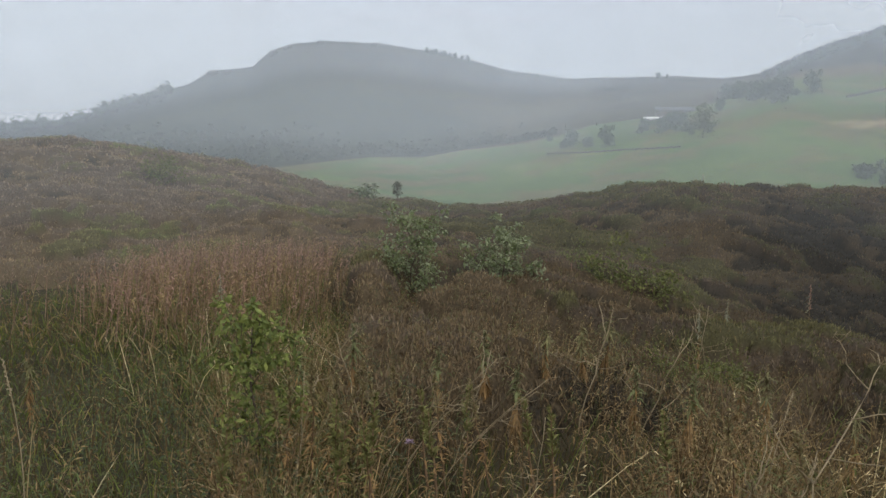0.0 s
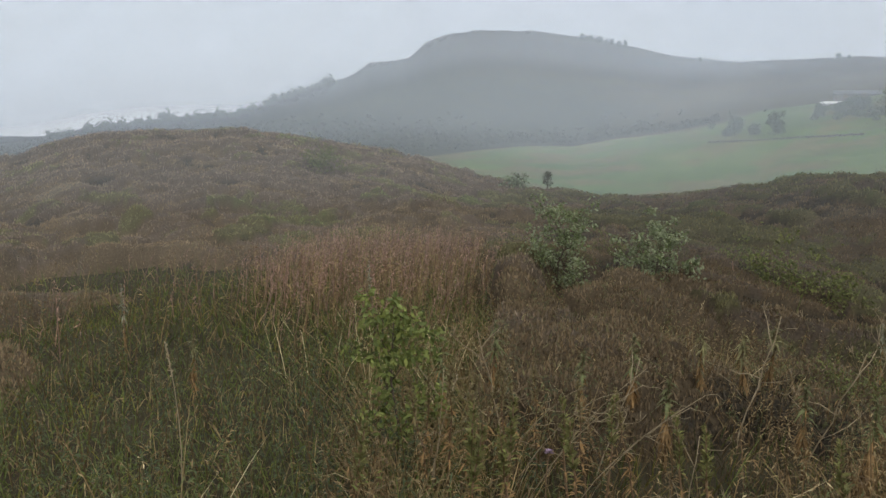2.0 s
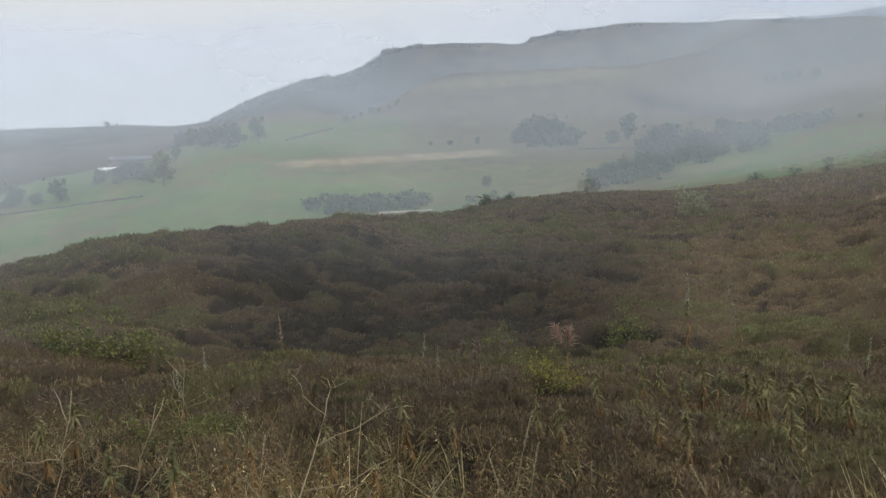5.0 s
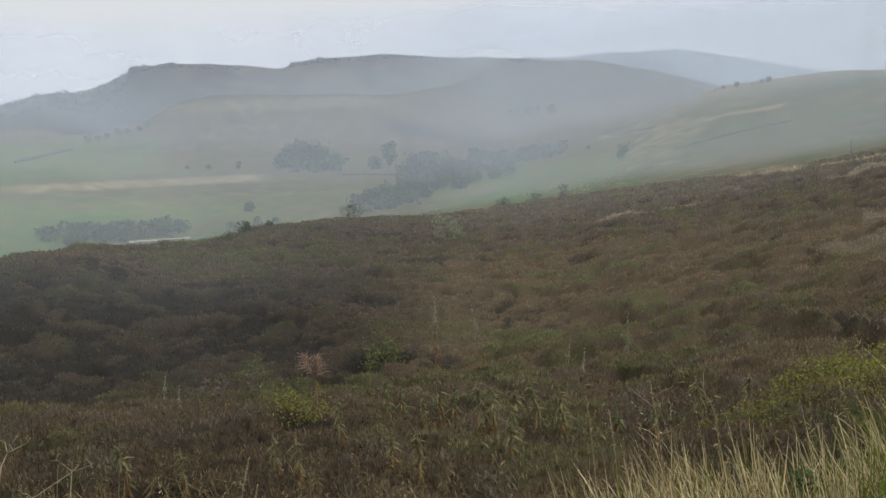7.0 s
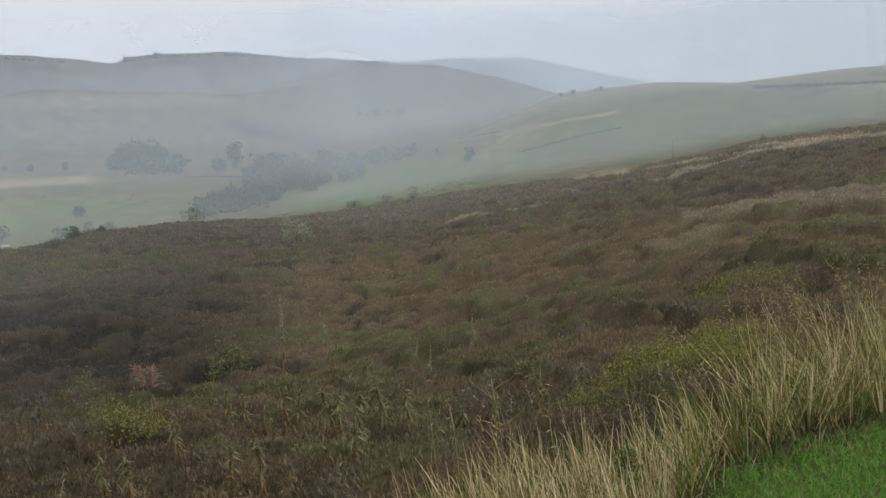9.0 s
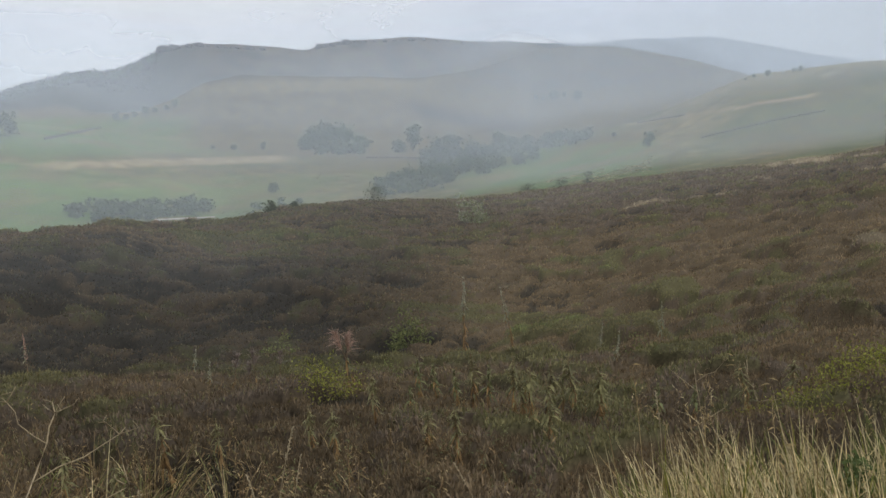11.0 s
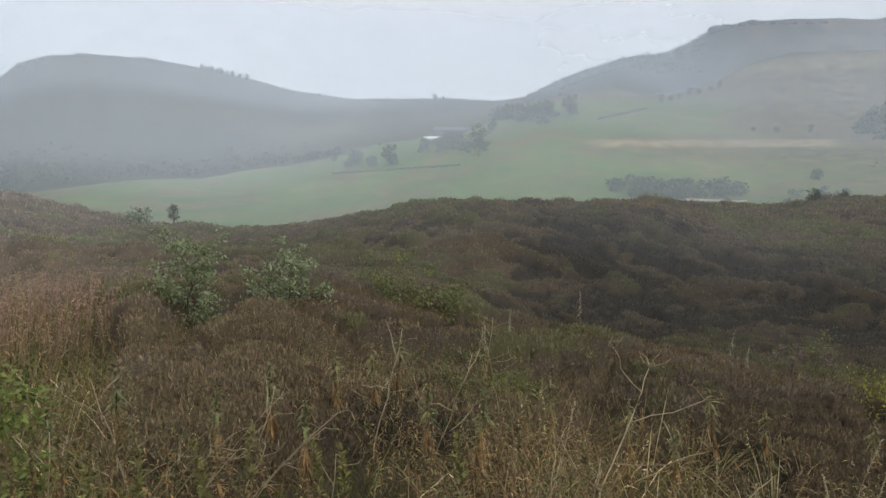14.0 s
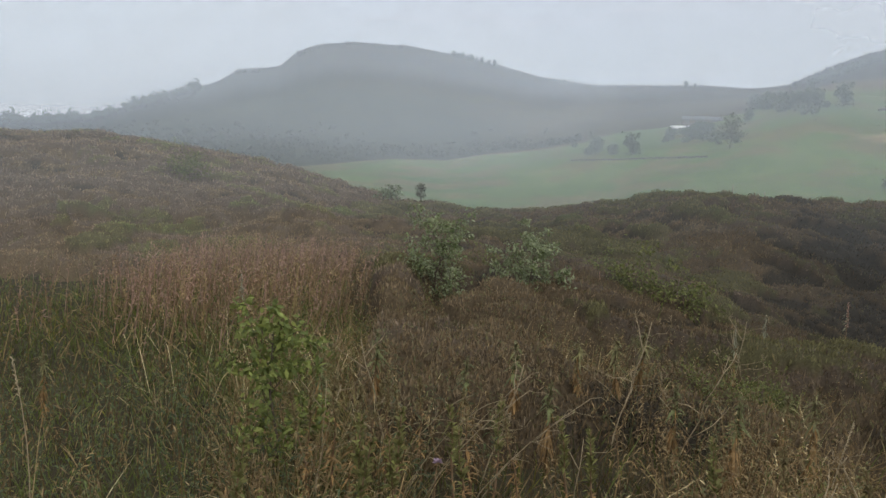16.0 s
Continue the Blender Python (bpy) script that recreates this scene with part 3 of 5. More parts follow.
def heather_tone(rng, x, y, m1, m2):
    """Heather, bilberry and bleached grass in drifts."""
    az, r = polar(x, y)
    n = len(r)
    left = 1 - smooth(az, -16, 4)
    patch, kind2 = fbm(x, y, 7.0, 23, 3), fbm(x, y, 2.0, 24, 3)
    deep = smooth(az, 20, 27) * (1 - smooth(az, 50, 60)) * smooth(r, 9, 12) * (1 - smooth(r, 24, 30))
    band = CREST_E(az) - np.degrees(np.arctan2(ground(x, y) + 0.3 - EYE, r))
    streak = smooth(fbm(az, band * 9, 4.0, 28, 3), -0.12, 0.12)
    strip = np.interp(az, [70, 79, 87, 94, 100], [2.3, 1.65, 1.3, 0.6, 0.5])
    tanband = smooth(az, 66, 74) * np.maximum(streak * (1 - smooth(np.abs(band - strip + 0.2 * fbm(x, y, 6.0, 17, 2)), 0.02, 0.2)), 0.75 * smooth(az, 74, 84) * streak * (1 - smooth(np.abs(band - 0.35), 0.05, 0.25)))
    tanband = np.maximum(tanband, smooth(az, 87, 90) * (1 - smooth(np.abs(band - 4.3), 0.25, 0.5)))
    far_right = smooth(az, 46, 58)
    russet = far_right * smooth(band, 3.4, 4.4) * (1 - smooth(band, 7.0, 9.5))
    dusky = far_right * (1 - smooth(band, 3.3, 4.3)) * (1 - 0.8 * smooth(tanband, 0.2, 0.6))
    sh = np.stack([(0.3 + 2.0 * deep + 0.8 * smooth(-kind2, 0.1, 0.5) + 1.2 * dusky) * (1 - 0.6 * left) * (0.3 + 0.7 * smooth(r, 6, 11)),
                   0.8 + 3.0 * russet + 0.9 * smooth(kind2, 0.0, 0.5) + 1.2 * smooth(r, 40, 9) * smooth(az, 40, 60),
                   0.35 + 2.0 * dusky + 1.6 * left * smooth(r, 16, 24) + 0.5 * smooth(r, 12, 40),
                   (0.85 + 1.7 * smooth(patch, -0.1, 0.5)) * (1 - 0.72 * left) * (0.35 + 0.65 * smooth(r, 7, 10)),
                   1.5 * smooth(patch, 0.2, 0.5) * (1 - smooth(r, 30, 60)) * smooth(r, 6, 9) * (1 - 0.85 * left)], 1)
    u = 0.5 + 0.75 * (m1 - 0.5) + 0.35 * (m2 - 0.5) + 0.45 * fbm(x, y, 2.2, 29, 2) + rng.normal(0, 0.04, n)
    tone = pick(rng, n, [DARK, BROWN, MAUVE, OLIVE, BILBERRY], sh, np.clip(u, 0.01, 0.99))
    tone = (0.82 * tone + 0.18 * np.array([0.112, 0.09, 0.06])) * (0.82 + 0.36 * m2)[:, None]
    pale = smooth(tanband + 0.7 * fbm(x, y, 2.4, 19, 3), 0.38, 0.65)[:, None]
    tone = tone * (1 - pale) + pale * np.array([0.3, 0.25, 0.18]) * np.where(band > 3, 0.72, 1.0)[:, None]
    # Left slope lightened as haze in the colour; other sectors toned up or down.
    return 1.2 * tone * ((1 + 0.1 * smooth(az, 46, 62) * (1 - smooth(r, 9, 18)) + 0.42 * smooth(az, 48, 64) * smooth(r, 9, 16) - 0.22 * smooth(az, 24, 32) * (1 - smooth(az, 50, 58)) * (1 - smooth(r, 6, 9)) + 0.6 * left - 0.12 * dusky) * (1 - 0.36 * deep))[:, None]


def heather():
    """A hummocky sheet for the twig canopy, darkened as inner shade, and short sprigs all over it."""
    az = np.radians(np.arange(-48, 104, 0.28))
    r = np.concatenate([np.geomspace(2.7, 30, 300), np.geomspace(30.3, 108, 100)])
    A, R = np.meshgrid(az, r, indexing="ij")
    x, y = (R * np.sin(A)).ravel(), (R * np.cos(A)).ravel()
    h, m1, m2, there = canopy(x, y)
    na, nr = A.shape
    i, j = np.meshgrid(np.arange(na - 1), np.arange(nr - 1), indexing="ij")
    f = np.stack([i * nr + j, i * nr + j + 1, (i + 1) * nr + j + 1, (i + 1) * nr + j], -1).reshape(-1, 4)
    f = f[there[f].max(1) > 0.01]
    # Sheet at about half the sprig tone: gap shade painted into its colour.
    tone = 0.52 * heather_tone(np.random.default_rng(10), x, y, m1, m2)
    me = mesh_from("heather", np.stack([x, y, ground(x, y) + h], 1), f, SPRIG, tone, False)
    tagged(new("heather", me), "hummocks of brown and green heather with the shade between sprigs painted dark", "heather", "heather", "stuff")
    for lo, hi, step, shape, seed in ((2.8, 9.0, 0.0053, SPRAY, 11), (9.0, 20.0, 0.0039, TIP, 12), (20.0, 100.0, 0.0042, TIP, 13)):
        bag = Bag(seed)
        rng = bag.rng
        n = int(math.log(hi / lo) * 2 / step * radians(151) / step)
        az, r = rng.uniform(-47.5, 103, n), lo * (hi / lo) ** rng.uniform(0, 1, n)
        x, y = r * np.sin(np.radians(az)), r * np.cos(np.radians(az))
        h, m1, m2, there = canopy(x, y)
        keep = there > 0.35
        x, y, r, h, m1, m2 = x[keep], y[keep], r[keep], h[keep], m1[keep], m2[keep]
        n = len(x)
        d = np.array([0, 0, 1.0]) + rng.normal(0, 0.3, (n, 3))
        ln = np.maximum(0.055, 0.0042 * r ** 0.93) * rng.uniform(0.4, 1.6, n)
        w = np.maximum(0.0105, 0.0016 * r ** 0.95) * rng.uniform(0.7, 1.4, n)
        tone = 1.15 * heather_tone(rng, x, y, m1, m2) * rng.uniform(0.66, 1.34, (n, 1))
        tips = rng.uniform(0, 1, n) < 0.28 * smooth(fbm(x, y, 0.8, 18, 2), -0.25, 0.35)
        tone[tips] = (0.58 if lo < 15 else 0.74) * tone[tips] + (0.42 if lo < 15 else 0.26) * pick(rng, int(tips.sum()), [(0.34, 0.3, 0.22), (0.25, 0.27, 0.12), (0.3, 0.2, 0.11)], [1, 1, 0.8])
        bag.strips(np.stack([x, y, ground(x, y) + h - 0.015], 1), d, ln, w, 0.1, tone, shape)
        me = bag.mesh("heather", SPRIG, False)
        tagged(new("heather", me), "fine brown and olive heather sprigs over the hummocks", "heather", "heather", "stuff")


heather()


def thicket(x, y):
    """Where the withered herbs crowd together."""
    return smooth(fbm(x, y, 1.3, 53, 2), -0.1, 0.14)


def undergrowth():
    """Short tangled blades close to the eye."""
    bag = Bag(31)
    rng = bag.rng
    x, y = sow(rng, -58, 115, 1.5, 13.5, 0.025, 0.0093)
    az, r = polar(x, y)
    keep = (r < 9.0) | (az < -4)
    x, y, az, r = x[keep], y[keep], az[keep], r[keep]
    z = ground(x, y)
    k1, k2 = fbm(x, y, 0.9, 32, 3), fbm(x, y, 2.2, 33, 2)
    green = smooth(az, 8, -14)
    # Gap shade painted into the blades: darker where the herb clumps open.
    shade = 1 - 0.12 * (1 - thicket(x, y)) * smooth(az, -14, 0)
    verge = (r < verge_edge(az)).astype(float)
    lawn = 1 - smooth(r - lawn_edge(az), -0.15, 0.2)
    right = smooth(az, 36, 50)
    sh = np.stack([(1.5 * green + 0.4) * (1 - 0.8 * right), 0.45 * (1 - green) + 0.7 * smooth(k1, 0, .5) * (1 - green), 0.35 + 0.5 * smooth(k2, -.2, .4), 0.25 * (1 - 0.8 * right),
                   0.5 * (1 - green) + 0.5 * right, 0.15 * (1 - 0.7 * right) + 0.6 * green * smooth(k1, -0.1, 0.4) + 1.2 * green * (1 - smooth(r, 2.6, 3.8))], 1) * (1 - verge)[:, None]
    sh = np.concatenate([sh, (0.5 * verge * (1 - lawn))[:, None], (3 * lawn + 0.15 * verge)[:, None]], 1)
    sh[:, 0] += 1.0 * verge * (1 - lawn)
    sh[:, 3] += 0.8 * verge * (1 - lawn)
    sh[:, 4] += 0.8 * verge * (1 - lawn)
    tone = pick(rng, len(r), [GRASS, RUST, TAN, HERB, BROWN, LIME, STRAW, VERGE], sh) * ((0.82 + 0.45 * k2) * shade)[:, None]
    ht = (0.2 + 0.12 * k1 + rng.uniform(-0.05, 0.12, len(r))).clip(0.07, 0.5) * (1 - 0.55 * lawn) * (1 + 0.35 * verge * (1 - lawn)) * smooth(r, 0.6, 2.2).clip(0.35, 1)
    d = np.stack([rng.normal(0, 0.35, len(r)), rng.normal(0, 0.35, len(r)), np.ones(len(r))], 1)
    bag.strips(np.stack([x, y, z - 0.02], 1), d, ht, 0.003 + 0.0009 * r, rng.uniform(0.1, 0.7, len(r)), tone, BLADE)
    tagged(new("grass", bag.mesh("grass", PLANT)), "short tangled green and brown grass underfoot", "grass", "grasses", "stuff")


undergrowth()


def mown_verge():
    bag = Bag(35)
    rng = bag.rng
    x, y = sow(rng, 83, 112, 3.0, 6.6, 0.017)
    az, r = polar(x, y)
    keep = r < lawn_edge(az) + rng.uniform(-0.1, 0.45, len(r))
    x, y = x[keep], y[keep]
    n = len(x)
    d = np.stack([rng.normal(0, 0.4, n), rng.normal(0, 0.4, n), np.ones(n)], 1)
    ht = 0.14 * (1 + 0.4 * fbm(x, y, 0.4, 36, 2)) * rng.uniform(0.6, 1.4, n)
    bag.strips(np.stack([x, y, ground(x, y) - 0.01], 1), d, ht, rng.uniform(0.004, 0.007, n), rng.uniform(0.2, 0.9, n), pick(rng, n, [VERGE, GRASS, TAN], [1, 0.25, 0.08]), BLADE)
    tagged(new("mown_grass", bag.mesh("mown_grass", PLANT)), "short bright green mown grass at the roadside", "grass", "grasses", "stuff")


mown_verge()


def tall_grass():
    """Bent straw tussocks by the road, rose-brown grass on the slope, dry stems among the herbs."""
    bag = Bag(41)
    rng = bag.rng
    x, y = sow(rng, 58, 122, 1.8, 7.6, 0.108)
    az, r = polar(x, y)
    keep = (r < verge_edge(az)) & (r > lawn_edge(az) + rng.uniform(0.25, 0.6, len(r)))
    x, y, r, az = x[keep], y[keep], r[keep], az[keep]
    i = np.repeat(np.arange(len(x)), 22)
    m = len(i)
    off = rng.normal(0, 0.028, (m, 2))
    p = np.stack([x[i] + off[:, 0], y[i] + off[:, 1], ground(x, y)[i] - 0.02], 1)
    lean = rng.normal(0, 0.22, (len(x), 2))[i]
    d = np.stack([off[:, 0] * 6 + lean[:, 0], off[:, 1] * 6 + lean[:, 1] + 0.12, np.ones(m)], 1)
    fresh = smooth(lawn_edge(az) + 1.3 - r, 0.0, 0.9)[i][:, None]
    tone = pick(rng, m, [STRAW, TAN, LIME, GRASS, VERGE], np.array([[1.0, 0.35, 0.2, 0.35, 0.0]]) + fresh * np.array([[0.0, 0.0, 0.25, 0.3, 0.3]]))
    size = rng.uniform(0.75, 1.15, len(x))[i] * (1 + 0.55 * smooth(az, 86, 94)[i])
    bag.strips(p, d, 0.5 * size * rng.uniform(0.5, 1.25, m), rng.uniform(0.004, 0.0078, m), rng.uniform(0.02, 0.5, m), tone, STALK)
    # flowering stems of the tussocks
    wt = 0.05 + smooth(az, 86, 93)
    k = rng.choice(len(x), 420, p=wt / wt.sum())
    p = np.stack([x[k], y[k], ground(x[k], y[k])], 1)
    d = np.stack([rng.normal(0, 0.16, 420), rng.normal(0.16, 0.18, 420), np.ones(420)], 1)
    ln = rng.uniform(0.6, 1.1, 420) * (1 + 0.15 * smooth(az[k], 86, 92))
    bag.strips(p, d, ln, 0.004, 0.22, TAN, STALK)
    seed_heads(bag, p, d, ln, 0.22, 9, 0.05, 0.007, TAN)
    tagged(new("tussock_grass", bag.mesh("tussock_grass", PLANT)), "long pale straw tussock grass beside the road", "grass", "grasses", "stuff")

    bag = Bag(42)
    rng = bag.rng
    x, y = sow(rng, -50, -3, 5.5, 15.5, 0.07)
    az, r = polar(x, y)
    want = smooth(az, -50, -30) * (1 - smooth(az + 5 * fbm(x, y, 2.0, 48, 2), -14, -2)) * smooth(r, 5.5, 8.5) * (1 - smooth(r + 2 * fbm(x, y, 3, 49, 2), 11, 15.5)) * (0.05 + 0.95 * smooth(az + 3 * fbm(x, y, 3, 47, 2), -27, -18))
    want *= 0.45 + 0.55 * smooth(fbm(x, y, 2.0, 43, 2), -0.3, 0.3)
    keep = rng.uniform(0, 1, len(x)) < want
    x, y, r = x[keep], y[keep], r[keep]
    n = len(x)
    p = np.stack([x, y, ground(x, y)], 1)
    tone = pick(rng, n, [ROSE, TAN, (0.24, 0.16, 0.10)], [1, 0.5, 0.6])
    d = np.stack([rng.normal(0.1, 0.13, n), rng.normal(0, 0.13, n), np.ones(n)], 1)
    ln = rng.uniform(0.3, 0.8, n)
    bag.strips(p, d, ln, 0.009, 0.12, tone, STALK)
    seed_heads(bag, p, d, ln, 0.12, 6, 0.075, 0.010, tone)
    i = np.repeat(np.arange(n), 3)
    dd = np.stack([rng.normal(0, 0.5, len(i)), rng.normal(0, 0.5, len(i)), np.ones(len(i))], 1)
    bag.strips(p[i], dd, rng.uniform(0.2, 0.5, len(i)), 0.012, 0.4, pick(rng, len(i), [TAN, GRASS, BROWN], [1, 0.8, 0.6]), BLADE)
    tagged(new("rose_grass", bag.mesh("rose_grass", PLANT)), "rose-brown feathery grass in seed on the slope", "grass", "grasses", "stuff")

    bag = Bag(44)
    rng = bag.rng
    x, y = sow(rng, -55, 80, 1.6, 9.5, 0.055, 0.0105)
    az, r = polar(x, y)
    clump = smooth(fbm(x, y, 1.8, 46, 3), -0.35, 0.35)
    want = 0.9 * clump * (1 - smooth(r, 4.5, 9.0)) * (1 - 0.55 * smooth(az, 28, 44))
    keep = (r > verge_edge(az)) & (rng.uniform(0, 1, len(x)) < want)
    x, y, az, r = x[keep], y[keep], az[keep], r[keep]
    n = len(x)
    p = np.stack([x, y, ground(x, y)], 1)
    lean = 0.42 + 0.2 * fbm(x, y, 1.5, 45, 2)
    d = np.stack([rng.normal(0, 1, n) * lean, rng.normal(0, 1, n) * lean, np.ones(n)], 1)
    green = smooth(az, 5, -15)[:, None] * np.array([[0.1, 0.35, 0.2, 0.9]]) + smooth(az, -15, 5)[:, None] * np.array([[0.22, 0.85, 0.9, 0.3]])
    tone = pick(rng, n, [STRAW, TAN, RUST, GRASS], green)
    ln = rng.uniform(0.3, 0.75, n) * smooth(r, 0.4, 2.6).clip(0.4, 1)
    bag.strips(p, d, ln, 0.0032 + 0.0006 * r, rng.uniform(0.1, 0.9, n), tone, STALK)
    k = rng.uniform(0, 1, n) < 0.3
    seed_heads(bag, p[k], d[k], ln[k], 0.2, 6, 0.035, 0.006, tone[k])
    # arching clumps of browned grass
    x, y = sow(rng, -16, 58, 2.5, 6.4, 0.21)
    az, r = polar(x, y)
    keep = rng.uniform(0, 1, len(x)) < 0.85 * smooth(fbm(x, y, 1.4, 55, 2), -0.3, 0.2) * (1 - 0.8 * smooth(az, 28, 42))
    x, y = x[keep], y[keep]
    i = np.repeat(np.arange(len(x)), 46)
    m = len(i)
    off = rng.normal(0, 0.05, (m, 2))
    lean = rng.normal(0, 0.3, (len(x), 2))[i]
    d = np.stack([off[:, 0] * 6 + lean[:, 0], off[:, 1] * 6 + lean[:, 1], np.ones(m)], 1)
    p = np.stack([x[i] + off[:, 0], y[i] + off[:, 1], ground(x, y)[i] - 0.02], 1)
    tone = pick(rng, m, [TAN, RUST, STRAW, (0.2, 0.19, 0.075)], [0.9, 0.5, 0.12, 0.8])
    bag.strips(p, d, rng.uniform(0.3, 0.66, m), rng.uniform(0.004, 0.007, m), rng.uniform(0.2, 0.9, m), tone, STALK)
    tagged(new("dry_stems", bag.mesh("dry_stems", PLANT)), "thin dry bent grass stems among the herbs", "grass", "grasses", "stuff")


def seed_heads(bag, p, d, ln, droop, count, size, width, tone):
    """Little spikelets near the tips of stems."""
    n = len(p)
    if n == 0:
        return
    rng = bag.rng
    d = unit(np.asarray(d, float))
    i = np.repeat(np.arange(n), count)
    t = np.tile(np.linspace(0.68, 1.0, count), n)
    c = p[i] + d[i] * (ln[i] * t)[:, None]
    c[:, 2] -= droop * ln[i] * t * t
    dd = d[i] * 0.8 + rng.normal(0, 0.5, (len(i), 3))
    tone = np.broadcast_to(np.asarray(tone, float), (n, 3))[i]
    bag.strips(c, dd, size * rng.uniform(0.6, 1.2, len(i)), width, 0.3, tone * 1.15, LEAF)


tall_grass()


def leafy_stems(bag, x, y, tall, leaves, leaf, tone, dead, lean=0.14, tone_stem=(0.14, 0.10, 0.05)):
    """Upright herbs with narrow leaves all along the stem; the lower ones withered."""
    rng = bag.rng
    n = len(x)
    p = np.stack([x, y, ground(x, y) - 0.02], 1)
    d = unit(np.stack([rng.normal(0, lean, n), rng.normal(0, lean, n), np.ones(n)], 1))
    bag.strips(p, d, tall, 0.006, 0.05, tone_stem, STALK)
    i = np.repeat(np.arange(n), leaves)
    t = np.tile(np.linspace(0.22, 1.0, leaves), n) + rng.uniform(-0.02, 0.02, len(i))
    c = p[i] + d[i] * (tall[i] * t)[:, None]
    c[:, 2] -= 0.05 * tall[i] * t * t
    ang = np.tile(np.arange(leaves) * 2.4, n) + rng.uniform(0, 6.3, n)[i]
    rise = rng.uniform(-0.1, 0.95, len(i)) + 0.6 * (t > 0.9)
    dd = np.stack([np.cos(ang), np.sin(ang), rise], 1)
    gone = rng.uniform(0, 1, len(i)) < dead[i] * (1.25 - t)
    tn = np.where(gone[:, None], pick(rng, len(i), [(0.26, 0.17, 0.085), (0.29, 0.215, 0.12), (0.16, 0.11, 0.065)], [1, 0.9, 0.8]), tone[i] * rng.uniform(0.8, 1.25, (len(i), 1)))
    dd[gone, 2] -= 0.75
    ln = leaf * rng.uniform(0.7, 1.3, len(i)) * (1 - 0.35 * t)
    bag.strips(c, dd, ln * 1.15, ln * 0.16, np.where(gone, 0.2, 0.55), tn, LEAF, True)


def herbs():
    bag = Bag(51)
    rng = bag.rng
    x, y = sow(rng, -55, 3, 1.8, 12.5, 0.12, 0.027)
    az, r = polar(x, y)
    keep = rng.uniform(0, 1, len(x)) < (0.75 - 0.45 * smooth(az, -18, 2))
    x, y, r = x[keep], y[keep], r[keep]
    n = len(x)
    tall = rng.uniform(0.3, 0.62, n) * (1 + 0.45 * fbm(x, y, 0.8, 58, 2)) * smooth(r, 0.3, 2.8).clip(0.45, 1)
    leafy_stems(bag, x, y, tall, 30, 0.05, pick(rng, n, [HERB, (0.1, 0.135, 0.07), (0.12, 0.16, 0.065)], [0.8, 1.4, 0.6]) * (0.8 + 0.3 * fbm(x, y, 0.9, 59, 2))[:, None], rng.uniform(0.0, 0.5, n))
    tagged(new("green_herbs", bag.mesh("green_herbs", PLANT)), "dense green leafy herbs with narrow leaves", "herbs", "herbs", "stuff")
    bag = Bag(52)
    rng = bag.rng
    x, y = sow(rng, -16, 74, 2.2, 9.0, 0.082, 0.02)
    az, r = polar(x, y)
    want = (0.1 + 0.9 * thicket(x, y)) * (1 - smooth(r, 5.0, 9.0)) * (1 - 0.78 * smooth(az, 30, 46))
    keep = (r > verge_edge(az) + 0.2) & (rng.uniform(0, 1, len(x)) < want)
    x, y, r = x[keep], y[keep], r[keep]
    n = len(x)
    tall = rng.uniform(0.3, 0.66, n) * smooth(r, 0.3, 2.8).clip(0.45, 1)
    u = (0.5 + 0.8 * fbm(x, y, 0.9, 56, 2) + rng.normal(0, 0.12, n)).clip(0.01, 0.99)
    tones = pick(rng, n, [RUST, TAN, HERB, (0.14, 0.145, 0.06)], [0.8, 0.5, 0.9, 0.9], u) * (0.85 + 0.25 * fbm(x, y, 0.7, 57, 2))[:, None]
    leafy_stems(bag, x, y, tall, 28, 0.05, tones * 1.12, rng.uniform(0.2, 0.85, n), 0.3, (0.19, 0.13, 0.07))
    tagged(new("withered_herbs", bag.mesh("withered_herbs", PLANT)), "rust-brown withering leafy herbs", "herbs", "herbs", "stuff")


herbs()


# ---- things that stand on the moor ----
def part(name, me, parent, label=""):
    ob = new(name, me)
    ob.parent = parent
    return tagged(ob, label)


def tube(bm, pts, r0, r1, sides=6):
    """A tapered stem along points."""
    pts = [Vector(p) for p in pts]
    rings = []
    for i, p in enumerate(pts):
        d = (pts[min(i + 1, len(pts) - 1)] - pts[max(i - 1, 0)]).normalized()
        u = d.orthogonal().normalized()
        v = d.cross(u)
        rad = r0 + (r1 - r0) * i / (len(pts) - 1)
        rings.append([bm.verts.new(p + rad * (math.cos(2 * math.pi * k / sides) * u + math.sin(2 * math.pi * k / sides) * v)) for k in range(sides)])
    for a, b in zip(rings, rings[1:]):
        for k in range(sides):
            bm.faces.new((a[k], a[(k + 1) % sides], b[(k + 1) % sides], b[k]))
    bm.faces.new(rings[0][::-1])
    bm.faces.new(rings[-1])


def bm_mesh(name, bm, mat, smooth_faces=True):
    bmesh.ops.recalc_face_normals(bm, faces=bm.faces)
    me = bpy.data.meshes.new(name)
    bm.to_mesh(me)
    bm.free()
    for p in me.polygons:
        p.use_smooth = smooth_faces
    me.materials.append(mat)
    return me


def crooked(rng, a, b, n, amount):
    a, b = Vector(a), Vector(b)
    out = []
    for i in range(n + 1):
        t = i / n
        j = Vector(rng.normal(0, amount, 3)) * math.sin(math.pi * t)
        out.append(a.lerp(b, t) + j)
    return out


